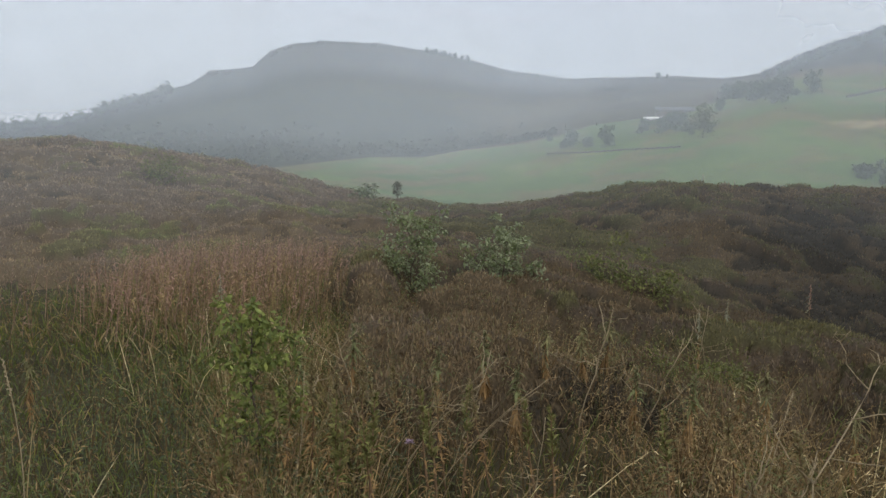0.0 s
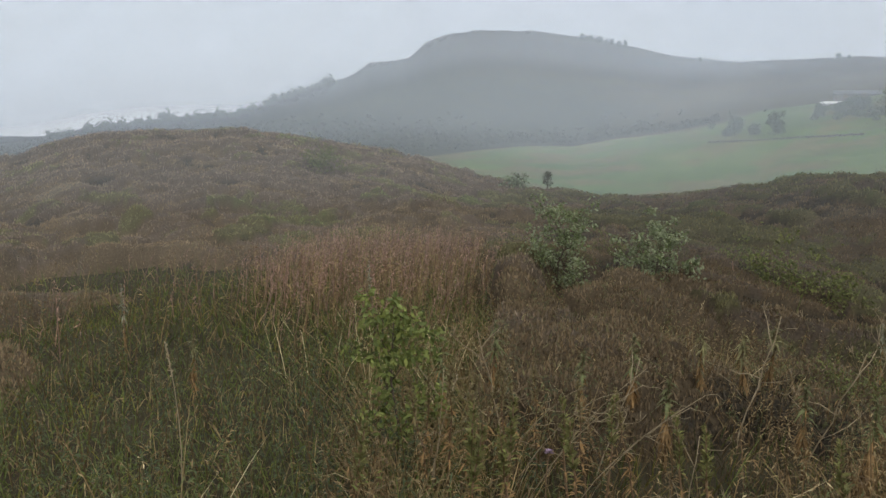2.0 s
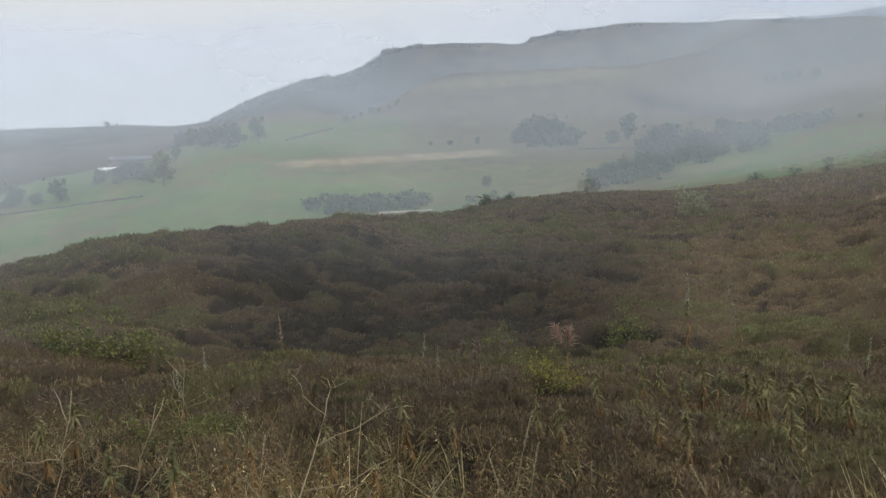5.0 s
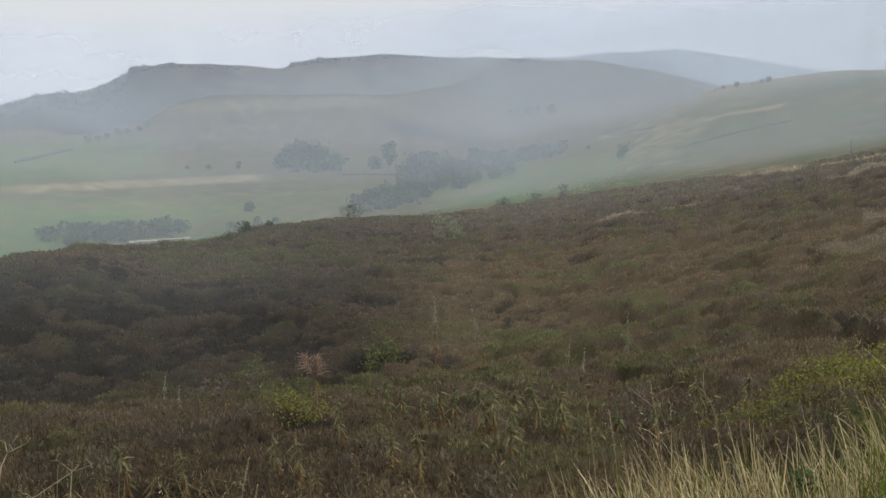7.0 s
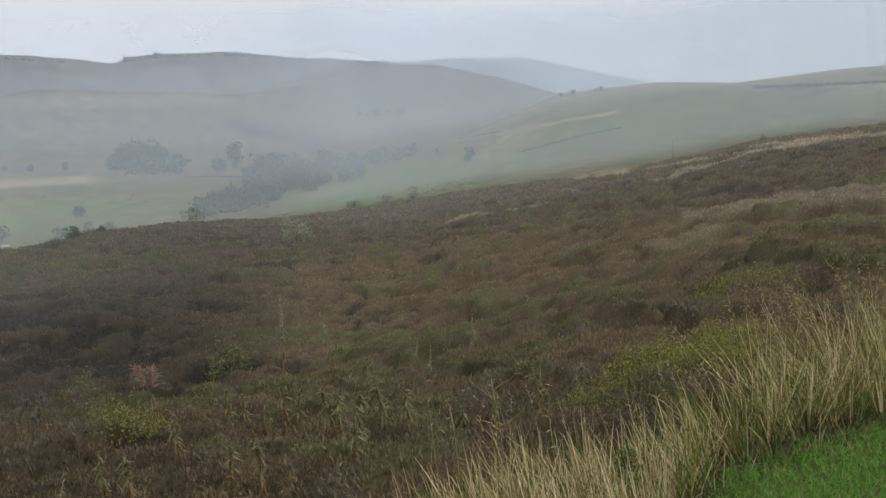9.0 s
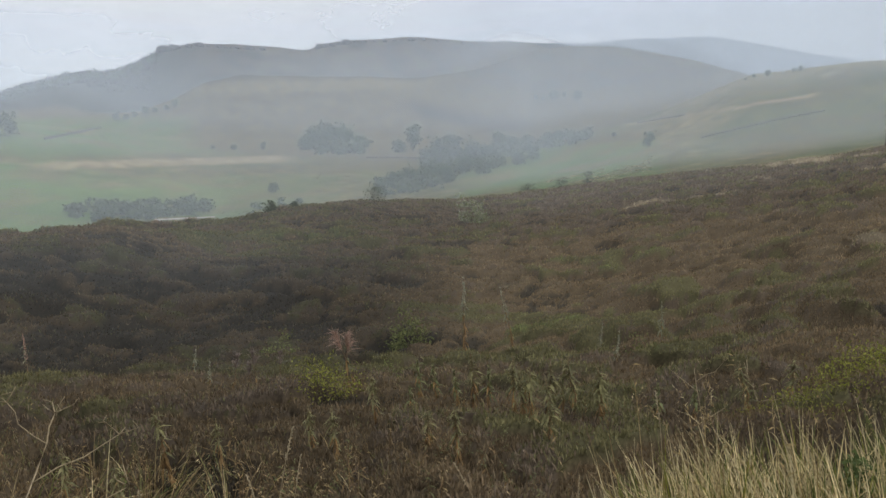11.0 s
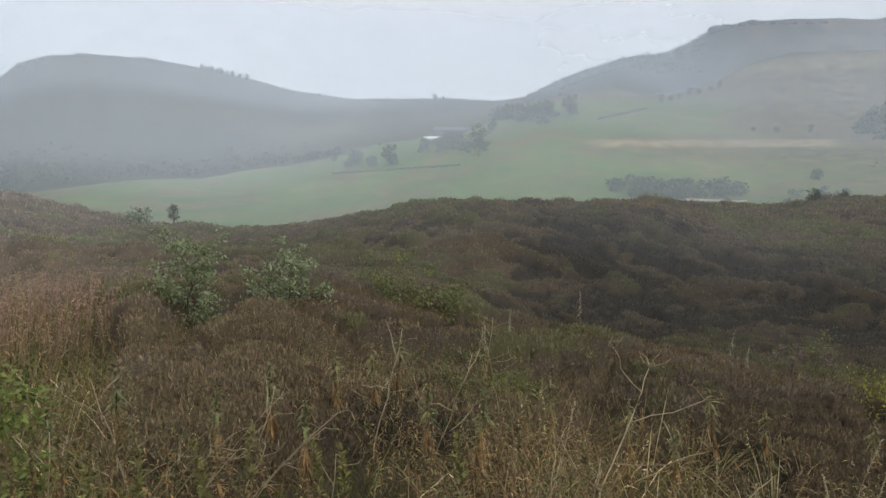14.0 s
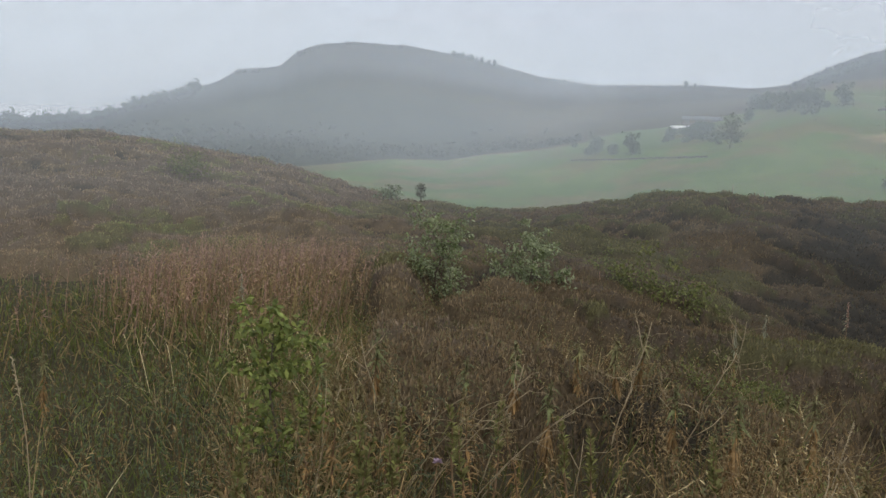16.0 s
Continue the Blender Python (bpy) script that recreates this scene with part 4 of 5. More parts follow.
def woody(name, seed, tall, wide, trunk, limbs, leaves, leaf, tones, shares, low=0.3, clump=0.2, leafshape=0.55, label="", category="tree"):
    """A tree, sapling or bush at the origin: tapered trunk, limbs, and a loose crown of separate leaves."""
    rng = np.random.default_rng(seed)
    top = new(name)
    tagged(top, label, category)
    bm = bmesh.new()
    tip = (rng.normal(0, 0.05) * tall, rng.normal(0, 0.05) * tall, tall * 0.85)
    stem = crooked(rng, (0, 0, -0.15 * min(1, tall)), tip, 6, 0.03 * tall)
    tube(bm, stem, trunk, trunk * 0.25)
    stock = part("trunk", bm_mesh("trunk", bm, BARK), top, "crooked grey-brown stem")
    spots = []
    bm = bmesh.new()
    for k in range(limbs):
        f = low + (1 - low) * (k + 0.5) / limbs
        i = min(int(f * 6), 5)
        s = stem[i].lerp(stem[i + 1], f * 6 - i) if f < 1 else stem[-1]
        ang = k * 2.4 + rng.uniform(-0.4, 0.4)
        spread = wide * (1 - 0.75 * abs(f - 0.45) ** 1.2) * rng.uniform(0.6, 1.05)
        e = s + Vector((math.cos(ang) * spread, math.sin(ang) * spread, tall * rng.uniform(0.05, 0.25)))
        path = crooked(rng, s, e, 4, 0.04 * wide)
        tube(bm, path, trunk * 0.42 * (1.1 - f * 0.6), trunk * 0.08, 4 if tall > 5 else 5)
        spots += [path[2], path[3], e]
        for _ in range(2):
            q = path[rng.integers(1, 4)]
            w = q + Vector(rng.normal(0, 0.28 * wide, 3)) + Vector((0, 0, 0.08 * tall))
            tube(bm, [q, q.lerp(w, 0.5) + Vector((0, 0, 0.02 * tall)), w], trunk * 0.15, trunk * 0.05, 3)
            spots.append(w)
    spots.append(Vector(tip) + Vector((0, 0, tall * 0.12)))
    part("bough", bm_mesh("bough", bm, BARK), stock)
    c = np.array([tuple(s) for s in spots])
    bag = Bag(seed + 500)
    i = bag.rng.integers(0, len(c), leaves)
    loose = bag.rng.uniform(0.35, 1.25, len(c))[i]
    p = c[i] + clump * wide * bag.rng.normal(0, 1, (leaves, 3)).clip(-1.5, 1.5) * np.array([1, 1, 0.75]) * loose[:, None]
    p[:, 2] = np.maximum(p[:, 2], 0.04 * tall)
    d = bag.rng.normal(0, 1, (leaves, 3)) + np.array([0, 0, 0.15])
    ln = leaf * bag.rng.uniform(0.65, 1.3, leaves)
    bag.strips(p, d, ln, ln * leafshape, 0.25, pick(bag.rng, leaves, tones, shares), LEAF)
    part("crown", bag.mesh("crown", TREE_LEAF if tall > 5 else PLANT), top, "loose crown of small leaves")
    return top


def put(ob, pos, turn=0.0, scale=1.0):
    ob.matrix_world = Matrix.LocRotScale(pos, Euler((0, 0, turn)), (scale,) * 3)
    return ob


def more(ob, pos, turn=0.0, scale=1.0, label=""):
    c = copy_thing(ob, Matrix.LocRotScale(pos, Euler((0, 0, turn)), None))
    c.scale = (scale,) * 3
    if label:
        c["label"] = label
    return c


# saplings and bushes on the near slope
GREY_GREEN, LEAFY = (0.3, 0.345, 0.22), (0.2, 0.25, 0.12)
put(woody("sapling", 61, 1.08, 0.42, 0.016, 18, 2900, 0.042, [GREY_GREEN, LEAFY], [1, 0.8], 0.1, 0.17,
          label="slender grey-green birch sapling among heather"), at(-1.5, 8.6))
put(woody("sapling", 62, 0.84, 0.46, 0.017, 17, 3200, 0.045, [GREY_GREEN, LEAFY, (0.29, 0.33, 0.21)], [1, 0.6, 0.5], 0.1, 0.15,
          label="spreading grey-green birch sapling among heather"), at(5.35, 8.6), 1.0)
put(woody("oak_seedling", 63, 0.94, 0.24, 0.01, 16, 1500, 0.036, [(0.24, 0.28, 0.085), (0.16, 0.2, 0.065)], [1, 0.8], 0.3, 0.14, 0.5,
          label="bright yellow-green oak seedling in tall grass"), at(-13.0, 3.6), 0.4)
put(woody("bush", 64, 0.52, 0.48, 0.012, 17, 3000, 0.027, [(0.29, 0.3, 0.06), (0.2, 0.21, 0.05)], [1, 0.7], 0.05, 0.24, 0.45,
          label="low yellow-green bilberry bush among brown heather", category="bush"), at(46.6, 7.2))
lime_bush = bpy.data.objects["bush"]
put(woody("nettle_clump", 69, 0.3, 0.12, 0.006, 9, 420, 0.04, [(0.1, 0.14, 0.05), LEAFY], [1, 0.5], 0.1, 0.2, 0.45,
          label="small dark green nettle clump in straw grass", category="herb"), at(82.3, 4.3))
for az, r, sc in ((81.2, 5.6, 0.7), (83.5, 5.9, 0.85), (86.0, 6.0, 0.95), (88.5, 6.3, 0.95), (78.5, 5.4, 0.6), (91.0, 6.6, 0.85), (85.2, 6.6, 0.8), (90.2, 9.4, 0.9), (92.0, 9.3, 1.05), (93.8, 9.2, 0.95), (48.6, 7.3, 0.6), (52.5, 7.6, 0.45)):
    more(lime_bush, at(az, r), az * 2.3, sc)
base_bush = put(woody("bush", 65, 0.62, 0.55, 0.013, 13, 1700, 0.05, [(0.19, 0.21, 0.075), (0.145, 0.165, 0.065)], [1, 0.8], 0.05, 0.22, 0.5,
                      label="low green bilberry bush among brown heather", category="bush"), at(13.5, 10.2))
for az, r, sc in ((16.3, 9.8, 1.0), (11.0, 11.3, 0.8), (19.5, 6.2, 0.55), (17.0, 5.9, 0.5), (22.5, 6.6, 0.5), (52.0, 8.4, 0.55), (44.0, 13.0, 0.9), (53.5, 14.5, 1.0), (1.5, 10.6, 0.75), (-4.5, 10.2, 0.7),
                  (34.5, 6.0, 0.4), (70.5, 9.0, 0.6), (-20.5, 27.0, 1.6)):
    more(base_bush, at(az, r), az * 1.7, sc)
put(woody("bush", 66, 1.5, 0.8, 0.03, 12, 1500, 0.11, [(0.26, 0.29, 0.14), SILVER], [1, 0.6], 0.1, 0.22, 0.5,
          label="pale grey-green willow bush on the heather slope", category="bush"), at(59.0, 40.0), 0.0)
put(woody("small_tree", 67, 1.2, 0.22, 0.05, 7, 500, 0.07, [(0.09, 0.1, 0.05), (0.12, 0.1, 0.06)], [1, 0.5], 0.55, 0.4, 0.6,
          label="stunted dark thorn tree on the heather crest"), at(-2.95, 33.0))
put(woody("bush", 68, 0.75, 0.45, 0.03, 10, 900, 0.075, [(0.13, 0.16, 0.08), GREY_GREEN], [1, 0.5], 0.1, 0.25, 0.6,
          label="rounded green bush on the heather crest", category="bush"), at(-5.6, 32.5), 0.0, 1.3)
for az, el, r, h, w in ((68.1, 0, 88, 1.7, 0.6), (51.5, 0, 58, 1.5, 1.0), (43.7, 0, 45, 0.75, 0.45), (45.4, 0, 47, 0.65, 0.35), (94.1, 0, 97, 1.3, 0.6), (66.0, 0, 84, 1.2, 1.0), (63.5, 0, 80, 1.1, 1.0)):
    put(woody("small_tree", int(70 + az), h + (0.4 if r > 80 else 0.0), w, 0.05, 9, 800, 0.1, [(0.07, 0.09, 0.045), (0.1, 0.11, 0.055)], [1, 0.6], 0.15, 0.3, 0.6,
              label="small dark hawthorn at the edge of the heather"), at(az, r))


# tall dead and flowering stalks that stand out from the heather
def stalk(seed, tall, tone_leaf, tone_head, fluffy, label, blade=0.1, leaves=120, perky=0.0):
    rng = np.random.default_rng(seed)
    top = tagged(new("willowherb"), label, "wild flower", "willowherb stalks")
    bm = bmesh.new()
    tip = Vector((rng.normal(0, 0.06) * tall, rng.normal(0, 0.06) * tall, tall))
    path = crooked(rng, (0, 0, -0.05), tip, 6, 0.012 * tall)
    tube(bm, path, 0.006, 0.002, 5)
    part("stem", bm_mesh("stem", bm, STEM), top, "thin reddish-brown stem")
    c = np.array([tuple(p) for p in path])
    at_t = lambda t: np.stack([np.interp(t, np.linspace(0, 1, 7), c[:, k]) for k in range(3)], 1)
    bag = Bag(seed + 900)
    n = int(leaves * tall)
    t = bag.rng.uniform(0.3, 0.95 if not fluffy else 0.75, n)
    bare = np.sin(t * 23.0 + seed * 1.7) + np.sin(t * 57.0 + seed) < bag.rng.uniform(-1.6, 1.2, n)
    ang = np.arange(n) * 2.4
    d = np.stack([np.cos(ang), np.sin(ang), bag.rng.uniform(-0.9, 0.5, n) + perky], 1)
    low = t < bag.rng.uniform(0.5, 0.85, n)
    d[low, 2] -= 1.5 - 1.6 * perky
    tn = np.where(low[:, None], np.array((0.35, 0.225, 0.105)), np.array(tone_leaf)) * bag.rng.uniform(0.65, 1.3, (n, 1))
    ln = blade * bag.rng.uniform(0.4, 1.25, n) * (1.15 - 0.6 * t) * np.where(low, 0.8, 1.0)
    k = ~bare
    bag.strips(at_t(t)[k], d[k], ln[k], (0.15 * ln)[k] + 0.002, 0.5, tn[k], LEAF, True)
    part("foliage", bag.mesh("foliage", PLANT), top, "narrow drooping leaves, the lower ones withered")
    bag = Bag(seed + 950)
    n = 150 if fluffy else 90
    t = bag.rng.uniform(0.8 if fluffy else 0.7, 1.0, n)
    ang = bag.rng.uniform(0, 6.3, n)
    d = np.stack([np.cos(ang), np.sin(ang), bag.rng.uniform(0.5, 1.8, n)], 1)
    if fluffy:
        d = bag.rng.normal(0, 0.5, (n, 3)) + np.array([0.5, 0.2, 1.2])
    bag.strips(at_t(t), d, (0.27 * bag.rng.uniform(0.3, 1.2, n) if fluffy else 0.055) * (1.35 - t), 0.0045 if fluffy else 0.009, 0.3 if fluffy else 0.15, np.asarray(tone_head) * bag.rng.uniform(0.7, 1.3, (n, 1)), STALK if fluffy else BLADE)
    part("seed_head", bag.mesh("seed_head", PLANT), top, "feathery seed head" if fluffy else "narrow flower spike")
    return top


def tip_at(ob, az, r, el, full=0.0):
    """Stands a stalk so that its tip comes to that angle."""
    base = at(az, r)
    high = full or max(c[2] for o in ob.children for c in o.bound_box)
    sc = (EYE + (r - 0.4) * math.tan(radians(el)) - base.z) / high
    return put(ob, base, az, max(sc, 0.3))


def raise_to(src, az, r, el):
    ob = more(src, at(az, r), az * 3.7)
    ob.rotation_euler = (0.16 * math.sin(az * 5.3), 0.16 * math.sin(az * 8.9 + r), az * 3.7)
    base = ob.location.copy()
    high = max(c[2] for o in src.children for c in o.bound_box)
    ob.scale = (max(0.3, (EYE + (r - 0.4) * math.tan(radians(el)) - base.z) / high),) * 3
    return ob


STEM = plain_material("dry_stem", (0.2, 0.13, 0.075), 0.3, 30.0)
PALE_STEM = plain_material("bleached_stem", (0.34, 0.27, 0.17), 0.25, 30.0)
pink = stalk(1, 0.85, (0.25, 0.24, 0.16), (0.55, 0.36, 0.3), False, "tall willowherb stalk with a faded pink spike")
tip_at(pink, 27.4, 11.0, -9.6)
grey = stalk(2, 1.0, (0.29, 0.3, 0.22), (0.42, 0.42, 0.34), False, "tall grey-green willowherb stalk in the heather", 0.1, 170)
tip_at(grey, 57.6, 11.0, -8.0)
fluff = stalk(3, 0.72, (0.16, 0.16, 0.09), (0.46, 0.32, 0.27), True, "willowherb with a fluffy pinkish seed head")
tip_at(fluff, 48.7, 8.05, -11.3)
faded = stalk(8, 0.7, (0.2, 0.18, 0.11), (0.32, 0.26, 0.24), True, "willowherb gone over, with a small grey seed head")
tip_at(faded, 42.4, 8.2, -12.3)
rusty = stalk(4, 0.62, (0.21, 0.2, 0.1), (0.26, 0.23, 0.14), False, "rust-brown withering willowherb stalk among dry grass", 0.12, 300)
tip_at(rusty, 62.0, 5.6, -15.0)
green = stalk(5, 0.55, (0.18, 0.2, 0.09), (0.23, 0.24, 0.13), False, "green willowherb with long drooping leaves", 0.12, 280)
tip_at(green, 54.2, 6.8, -14.2)
tawny = stalk(6, 0.6, (0.24, 0.2, 0.1), (0.28, 0.24, 0.13), False, "tawny withering willowherb arching over the grass", 0.075, 230, 0.75)
tip_at(tawny, -8.6, 3.5, -17.6)
yellowing = stalk(7, 0.45, (0.2, 0.215, 0.07), (0.22, 0.22, 0.09), False, "yellow-green leafy willowherb close to the path", 0.055, 220, 0.8)
tip_at(yellowing, -6.5, 2.9, -21.0)
rng_s = np.random.default_rng(9)
for az, r, el in ((-9.5, 3.4, -18.6), (-7.6, 3.5, -18.0), (-6.6, 3.6, -18.8), (-4.6, 3.6, -18.2), (-3.4, 3.6, -18.8), (-10.3, 3.6, -19.0), (-2.2, 3.8, -18.0), (1.5, 3.5, -19.0), (5.5, 3.4, -19.5), (23.0, 3.4, -19.8), (29.5, 3.1, -19.5)):
    raise_to(tawny, az, r, el)
for az, r, el in ((-7.6, 2.9, -22.0), (-4.2, 3.1, -20.6), (-3.3, 3.0, -21.6), (0.6, 3.2, -20.4), (1.4, 3.1, -21.4), (3.0, 3.3, -20.2), (-16.0, 2.9, -22.5), (9.0, 3.2, -20.6), (10.2, 3.1, -21.4), (18.5, 3.2, -20.9)):
    raise_to(yellowing, az, r, el)
for src, az, r, el in ((grey, 61.8, 11.2, -8.8), (grey, 67.2, 8.6, -11.8), (grey, 37.2, 9.5, -11.6), (fluff, 50.0, 8.1, -11.2), (faded, 39.8, 8.2, -12.5), (faded, 43.3, 8.3, -12.7), (faded, 41.2, 8.4, -12.9), (grey, 38.6, 8.8, -12.8),
                       (green, 55.6, 6.6, -14.7), (rusty, 58.1, 6.2, -14.0), (rusty, 60.4, 6.0, -14.3), (rusty, 61.0, 5.9, -15.2), (rusty, 63.6, 5.8, -15.0), (rusty, 65.0, 5.9, -15.3), (rusty, 62.9, 5.7, -14.8), (rusty, 65.4, 5.6, -14.4), (rusty, 67.7, 5.5, -14.5), (green, 59.0, 6.0, -15.0), (rusty, 64.2, 5.5, -15.6),
                       (rusty, 61.6, 5.6, -15.5), (rusty, 66.6, 5.3, -15.8), (green, 57.0, 6.4, -15.2), (grey, 72.0, 9.0, -9.9), (pink, 11.0, 9.8, -9.3), (pink, 10.5, 9.2, -11.2), (grey, 20.1, 7.0, -12.3), (grey, 21.8, 7.6, -11.0),
                       (rusty, 77.2, 5.6, -14.2), (rusty, 79.1, 5.8, -13.8), (rusty, 50.6, 5.8, -15.1), (rusty, 36.3, 5.2, -15.5), (grey, 68.1, 7.6, -12.2)):
    raise_to(src, az, r, el)
for src, az, r, sc in (
                       (rusty, 22.5, 5.0, 0.9), (rusty, 24.5, 4.8, 1.0),
                       (rusty, 30.0, 4.6, 0.9), (rusty, 11.5, 5.2, 1.0), (rusty, 13.5, 5.4, 1.1), (rusty, 9.0, 5.0, 0.95), (rusty, 33.5, 4.4, 0.8), (rusty, 45.5, 5.3, 0.85), (rusty, 47.5, 5.0, 0.9), (rusty, 39.5, 5.4, 0.8),
                       (green, 53.5, 6.3, 0.9), (green, 70.2, 5.6, 1.0), (green, 73.0, 5.7, 0.9), (green, -6.0, 4.6, 1.1), (green, 0.5, 4.3, 1.0),
                       (green, 4.5, 4.4, 1.1), (green, -9.0, 4.2, 1.0), (green, 7.0, 4.0, 1.0), (green, 16.0, 4.4, 1.0), (green, 19.0, 4.1, 1.1),
                       (rusty, -28.0, 5.2, 0.8), (grey, -16.0, 7.0, 0.7), (grey, -33.0, 6.2, 0.7), (rusty, 54.0, 4.9, 0.9), (rusty, 56.0, 4.7, 0.95), (rusty, 62.8, 4.8, 1.0)):
    more(src, at(az + rng_s.uniform(-0.3, 0.3), r), rng_s.uniform(0, 6.3), sc)


def grass_stalk(seed, tall, label):
    """A single bent grass stem with a pale seed head."""
    rng = np.random.default_rng(seed)
    top = tagged(new("grass_stalk"), label, "grass stalk", "grass stalks in seed")
    path = [Vector((0.16 * tall * t * t, 0.03 * tall * t, tall * t - 0.03)) for t in np.linspace(0, 1, 6)]
    bm = bmesh.new()
    tube(bm, path, 0.003, 0.0014, 5)
    part("stem", bm_mesh("stem", bm, PALE_STEM), top)
    bag = Bag(seed + 300)
    k = 60
    t = bag.rng.uniform(0, 1, k)[:, None]
    e, f = np.array(path[-1]), np.array(path[-2])
    p = f * (1 - t) + e * t + (e - f) * 0.25
    d = (e - f) / np.linalg.norm(e - f) + bag.rng.normal(0, 0.35, (k, 3))
    bag.strips(p, d, 0.016, 0.005, 0.1, (0.48, 0.41, 0.29), LEAF)
    part("seed_head", bag.mesh("seed_head", PLANT), top, "pale narrow seed head")
    return top


spike = grass_stalk(1, 0.7, "bent grass stalk with a pale seed head")
tip_at(spike, 42.6, 3.6, -18.0)
for az, r, el in ((36.7, 3.2, -21.5), (63.0, 3.3, -22.9), (43.8, 3.5, -20.5), (35.0, 3.4, -19.5), (58.4, 3.6, -21.5), (43.0, 3.3, -21.8), (24.0, 3.6, -18.0), (70.0, 4.2, -17.0), (-28.0, 3.6, -16.5), (-10.0, 3.4, -19.5)):
    raise_to(spike, az, r, el)


def knapweed(label):
    rng = np.random.default_rng(3)
    top = tagged(new("knapweed"), label, "wild flower")
    bm = bmesh.new()
    tube(bm, crooked(rng, (0, 0, -0.04), (0.03, 0.02, 0.42), 5, 0.008), 0.003, 0.002, 5)
    part("stem", bm_mesh("stem", bm, STEM), top)
    bag = Bag(401)
    k = 46
    a = np.arange(k) * 2.4
    d = np.stack([np.cos(a), np.sin(a), bag.rng.uniform(0.2, 1.2, k)], 1)
    bag.strips(np.tile([[0.03, 0.02, 0.42]], (k, 1)), d, 0.022, 0.006, 0.2, (0.4, 0.3, 0.42), LEAF)
    part("flower", bag.mesh("flower", PLANT), top, "pale purple flower head")
    return top


tip_at(knapweed("small pale purple knapweed flower in the grass"), -1.5, 3.1, -24.0, 0.43)


def dead_umbel(seed, tall, lean, label):
    """A bleached dead stem that forks into stiff side stems."""
    rng = np.random.default_rng(seed)
    top = tagged(new("dead_stem"), label, "dead plant", "dead stems")
    bm = bmesh.new()
    tip = Vector((lean * tall, 0.1 * tall, tall))
    main = crooked(rng, (0, 0, -0.05), tip, 6, 0.03)
    tube(bm, main, 0.0052, 0.0024, 6)
    part("main_stem", bm_mesh("main_stem", bm, PALE_STEM), top)
    for k in range(6):
        s = main[2 + k % 4].lerp(main[3 + k % 4], rng.uniform(0, 1))
        a = rng.uniform(0, 6.3)
        e = s + Vector((math.cos(a) * 0.26, math.sin(a) * 0.26, rng.uniform(0.08, 0.24))) * tall
        bm = bmesh.new()
        path = crooked(rng, s, e, 3, 0.012)
        tube(bm, path, 0.0038, 0.002, 5)
        for _ in range(5):
            q = e + Vector((rng.normal(0, 0.035), rng.normal(0, 0.035), rng.uniform(0.01, 0.06)))
            tube(bm, [e, q], 0.0016, 0.001, 4)
        part("side_stem", bm_mesh("side_stem", bm, PALE_STEM), top)
    return top


dead = put(dead_umbel(1, 0.85, 0.32, "bleached dead hogweed stem with stiff side branches"), at(23.4, 2.95), -0.5, 0.7)


def bent_stem(seed, tall, reach, label):
    """A long straw-coloured stem bowed over by the wind, frayed at its end."""
    rng = np.random.default_rng(seed)
    top = tagged(new("bent_stem"), label, "dead plant", "bent dead stems")
    path = [Vector((reach * t ** 1.5, 0.05 * math.sin(3 * t + seed) * tall, tall * (1.25 * t - 0.25 * t * t) - 0.04)) for t in np.linspace(0, 1, 8)]
    bm = bmesh.new()
    tube(bm, path, 0.0024, 0.0012, 5)
    part("stem", bm_mesh("stem", bm, PALE_STEM), top)
    for k in range(7):
        s = path[4 + k % 4]
        e = s + Vector((rng.uniform(0.02, 0.13), rng.normal(0, 0.04), rng.uniform(-0.03, 0.07)))
        bm = bmesh.new()
        tube(bm, crooked(rng, s, e, 3, 0.006), 0.0016, 0.0008, 4)
        part("side_shoot", bm_mesh("side_shoot", bm, PALE_STEM), top)
    return top


# base bearing and distance, then how it stands
sheaf = [bent_stem(k, 0.64 + 0.06 * k, 0.36 + 0.08 * k, "long straw-coloured stem bowed over the withered herbs") for k in range(3)]
for k, (az, r, turn, sc) in enumerate(((-4.5, 3.3, -0.1, 1.0), (-3.2, 3.2, 0.1, 1.05), (-0.5, 3.1, 0.0, 1.0), (-5.6, 3.4, 0.2, 0.9), (1.0, 3.3, -0.2, 0.95), (-2.0, 3.5, 0.3, 0.9), (-17.5, 2.9, 0.15, 0.62))):
    if k < 3:
        put(sheaf[k], at(az, r), turn, sc)
    else:
        more(sheaf[k % 3], at(az, r), turn, sc)


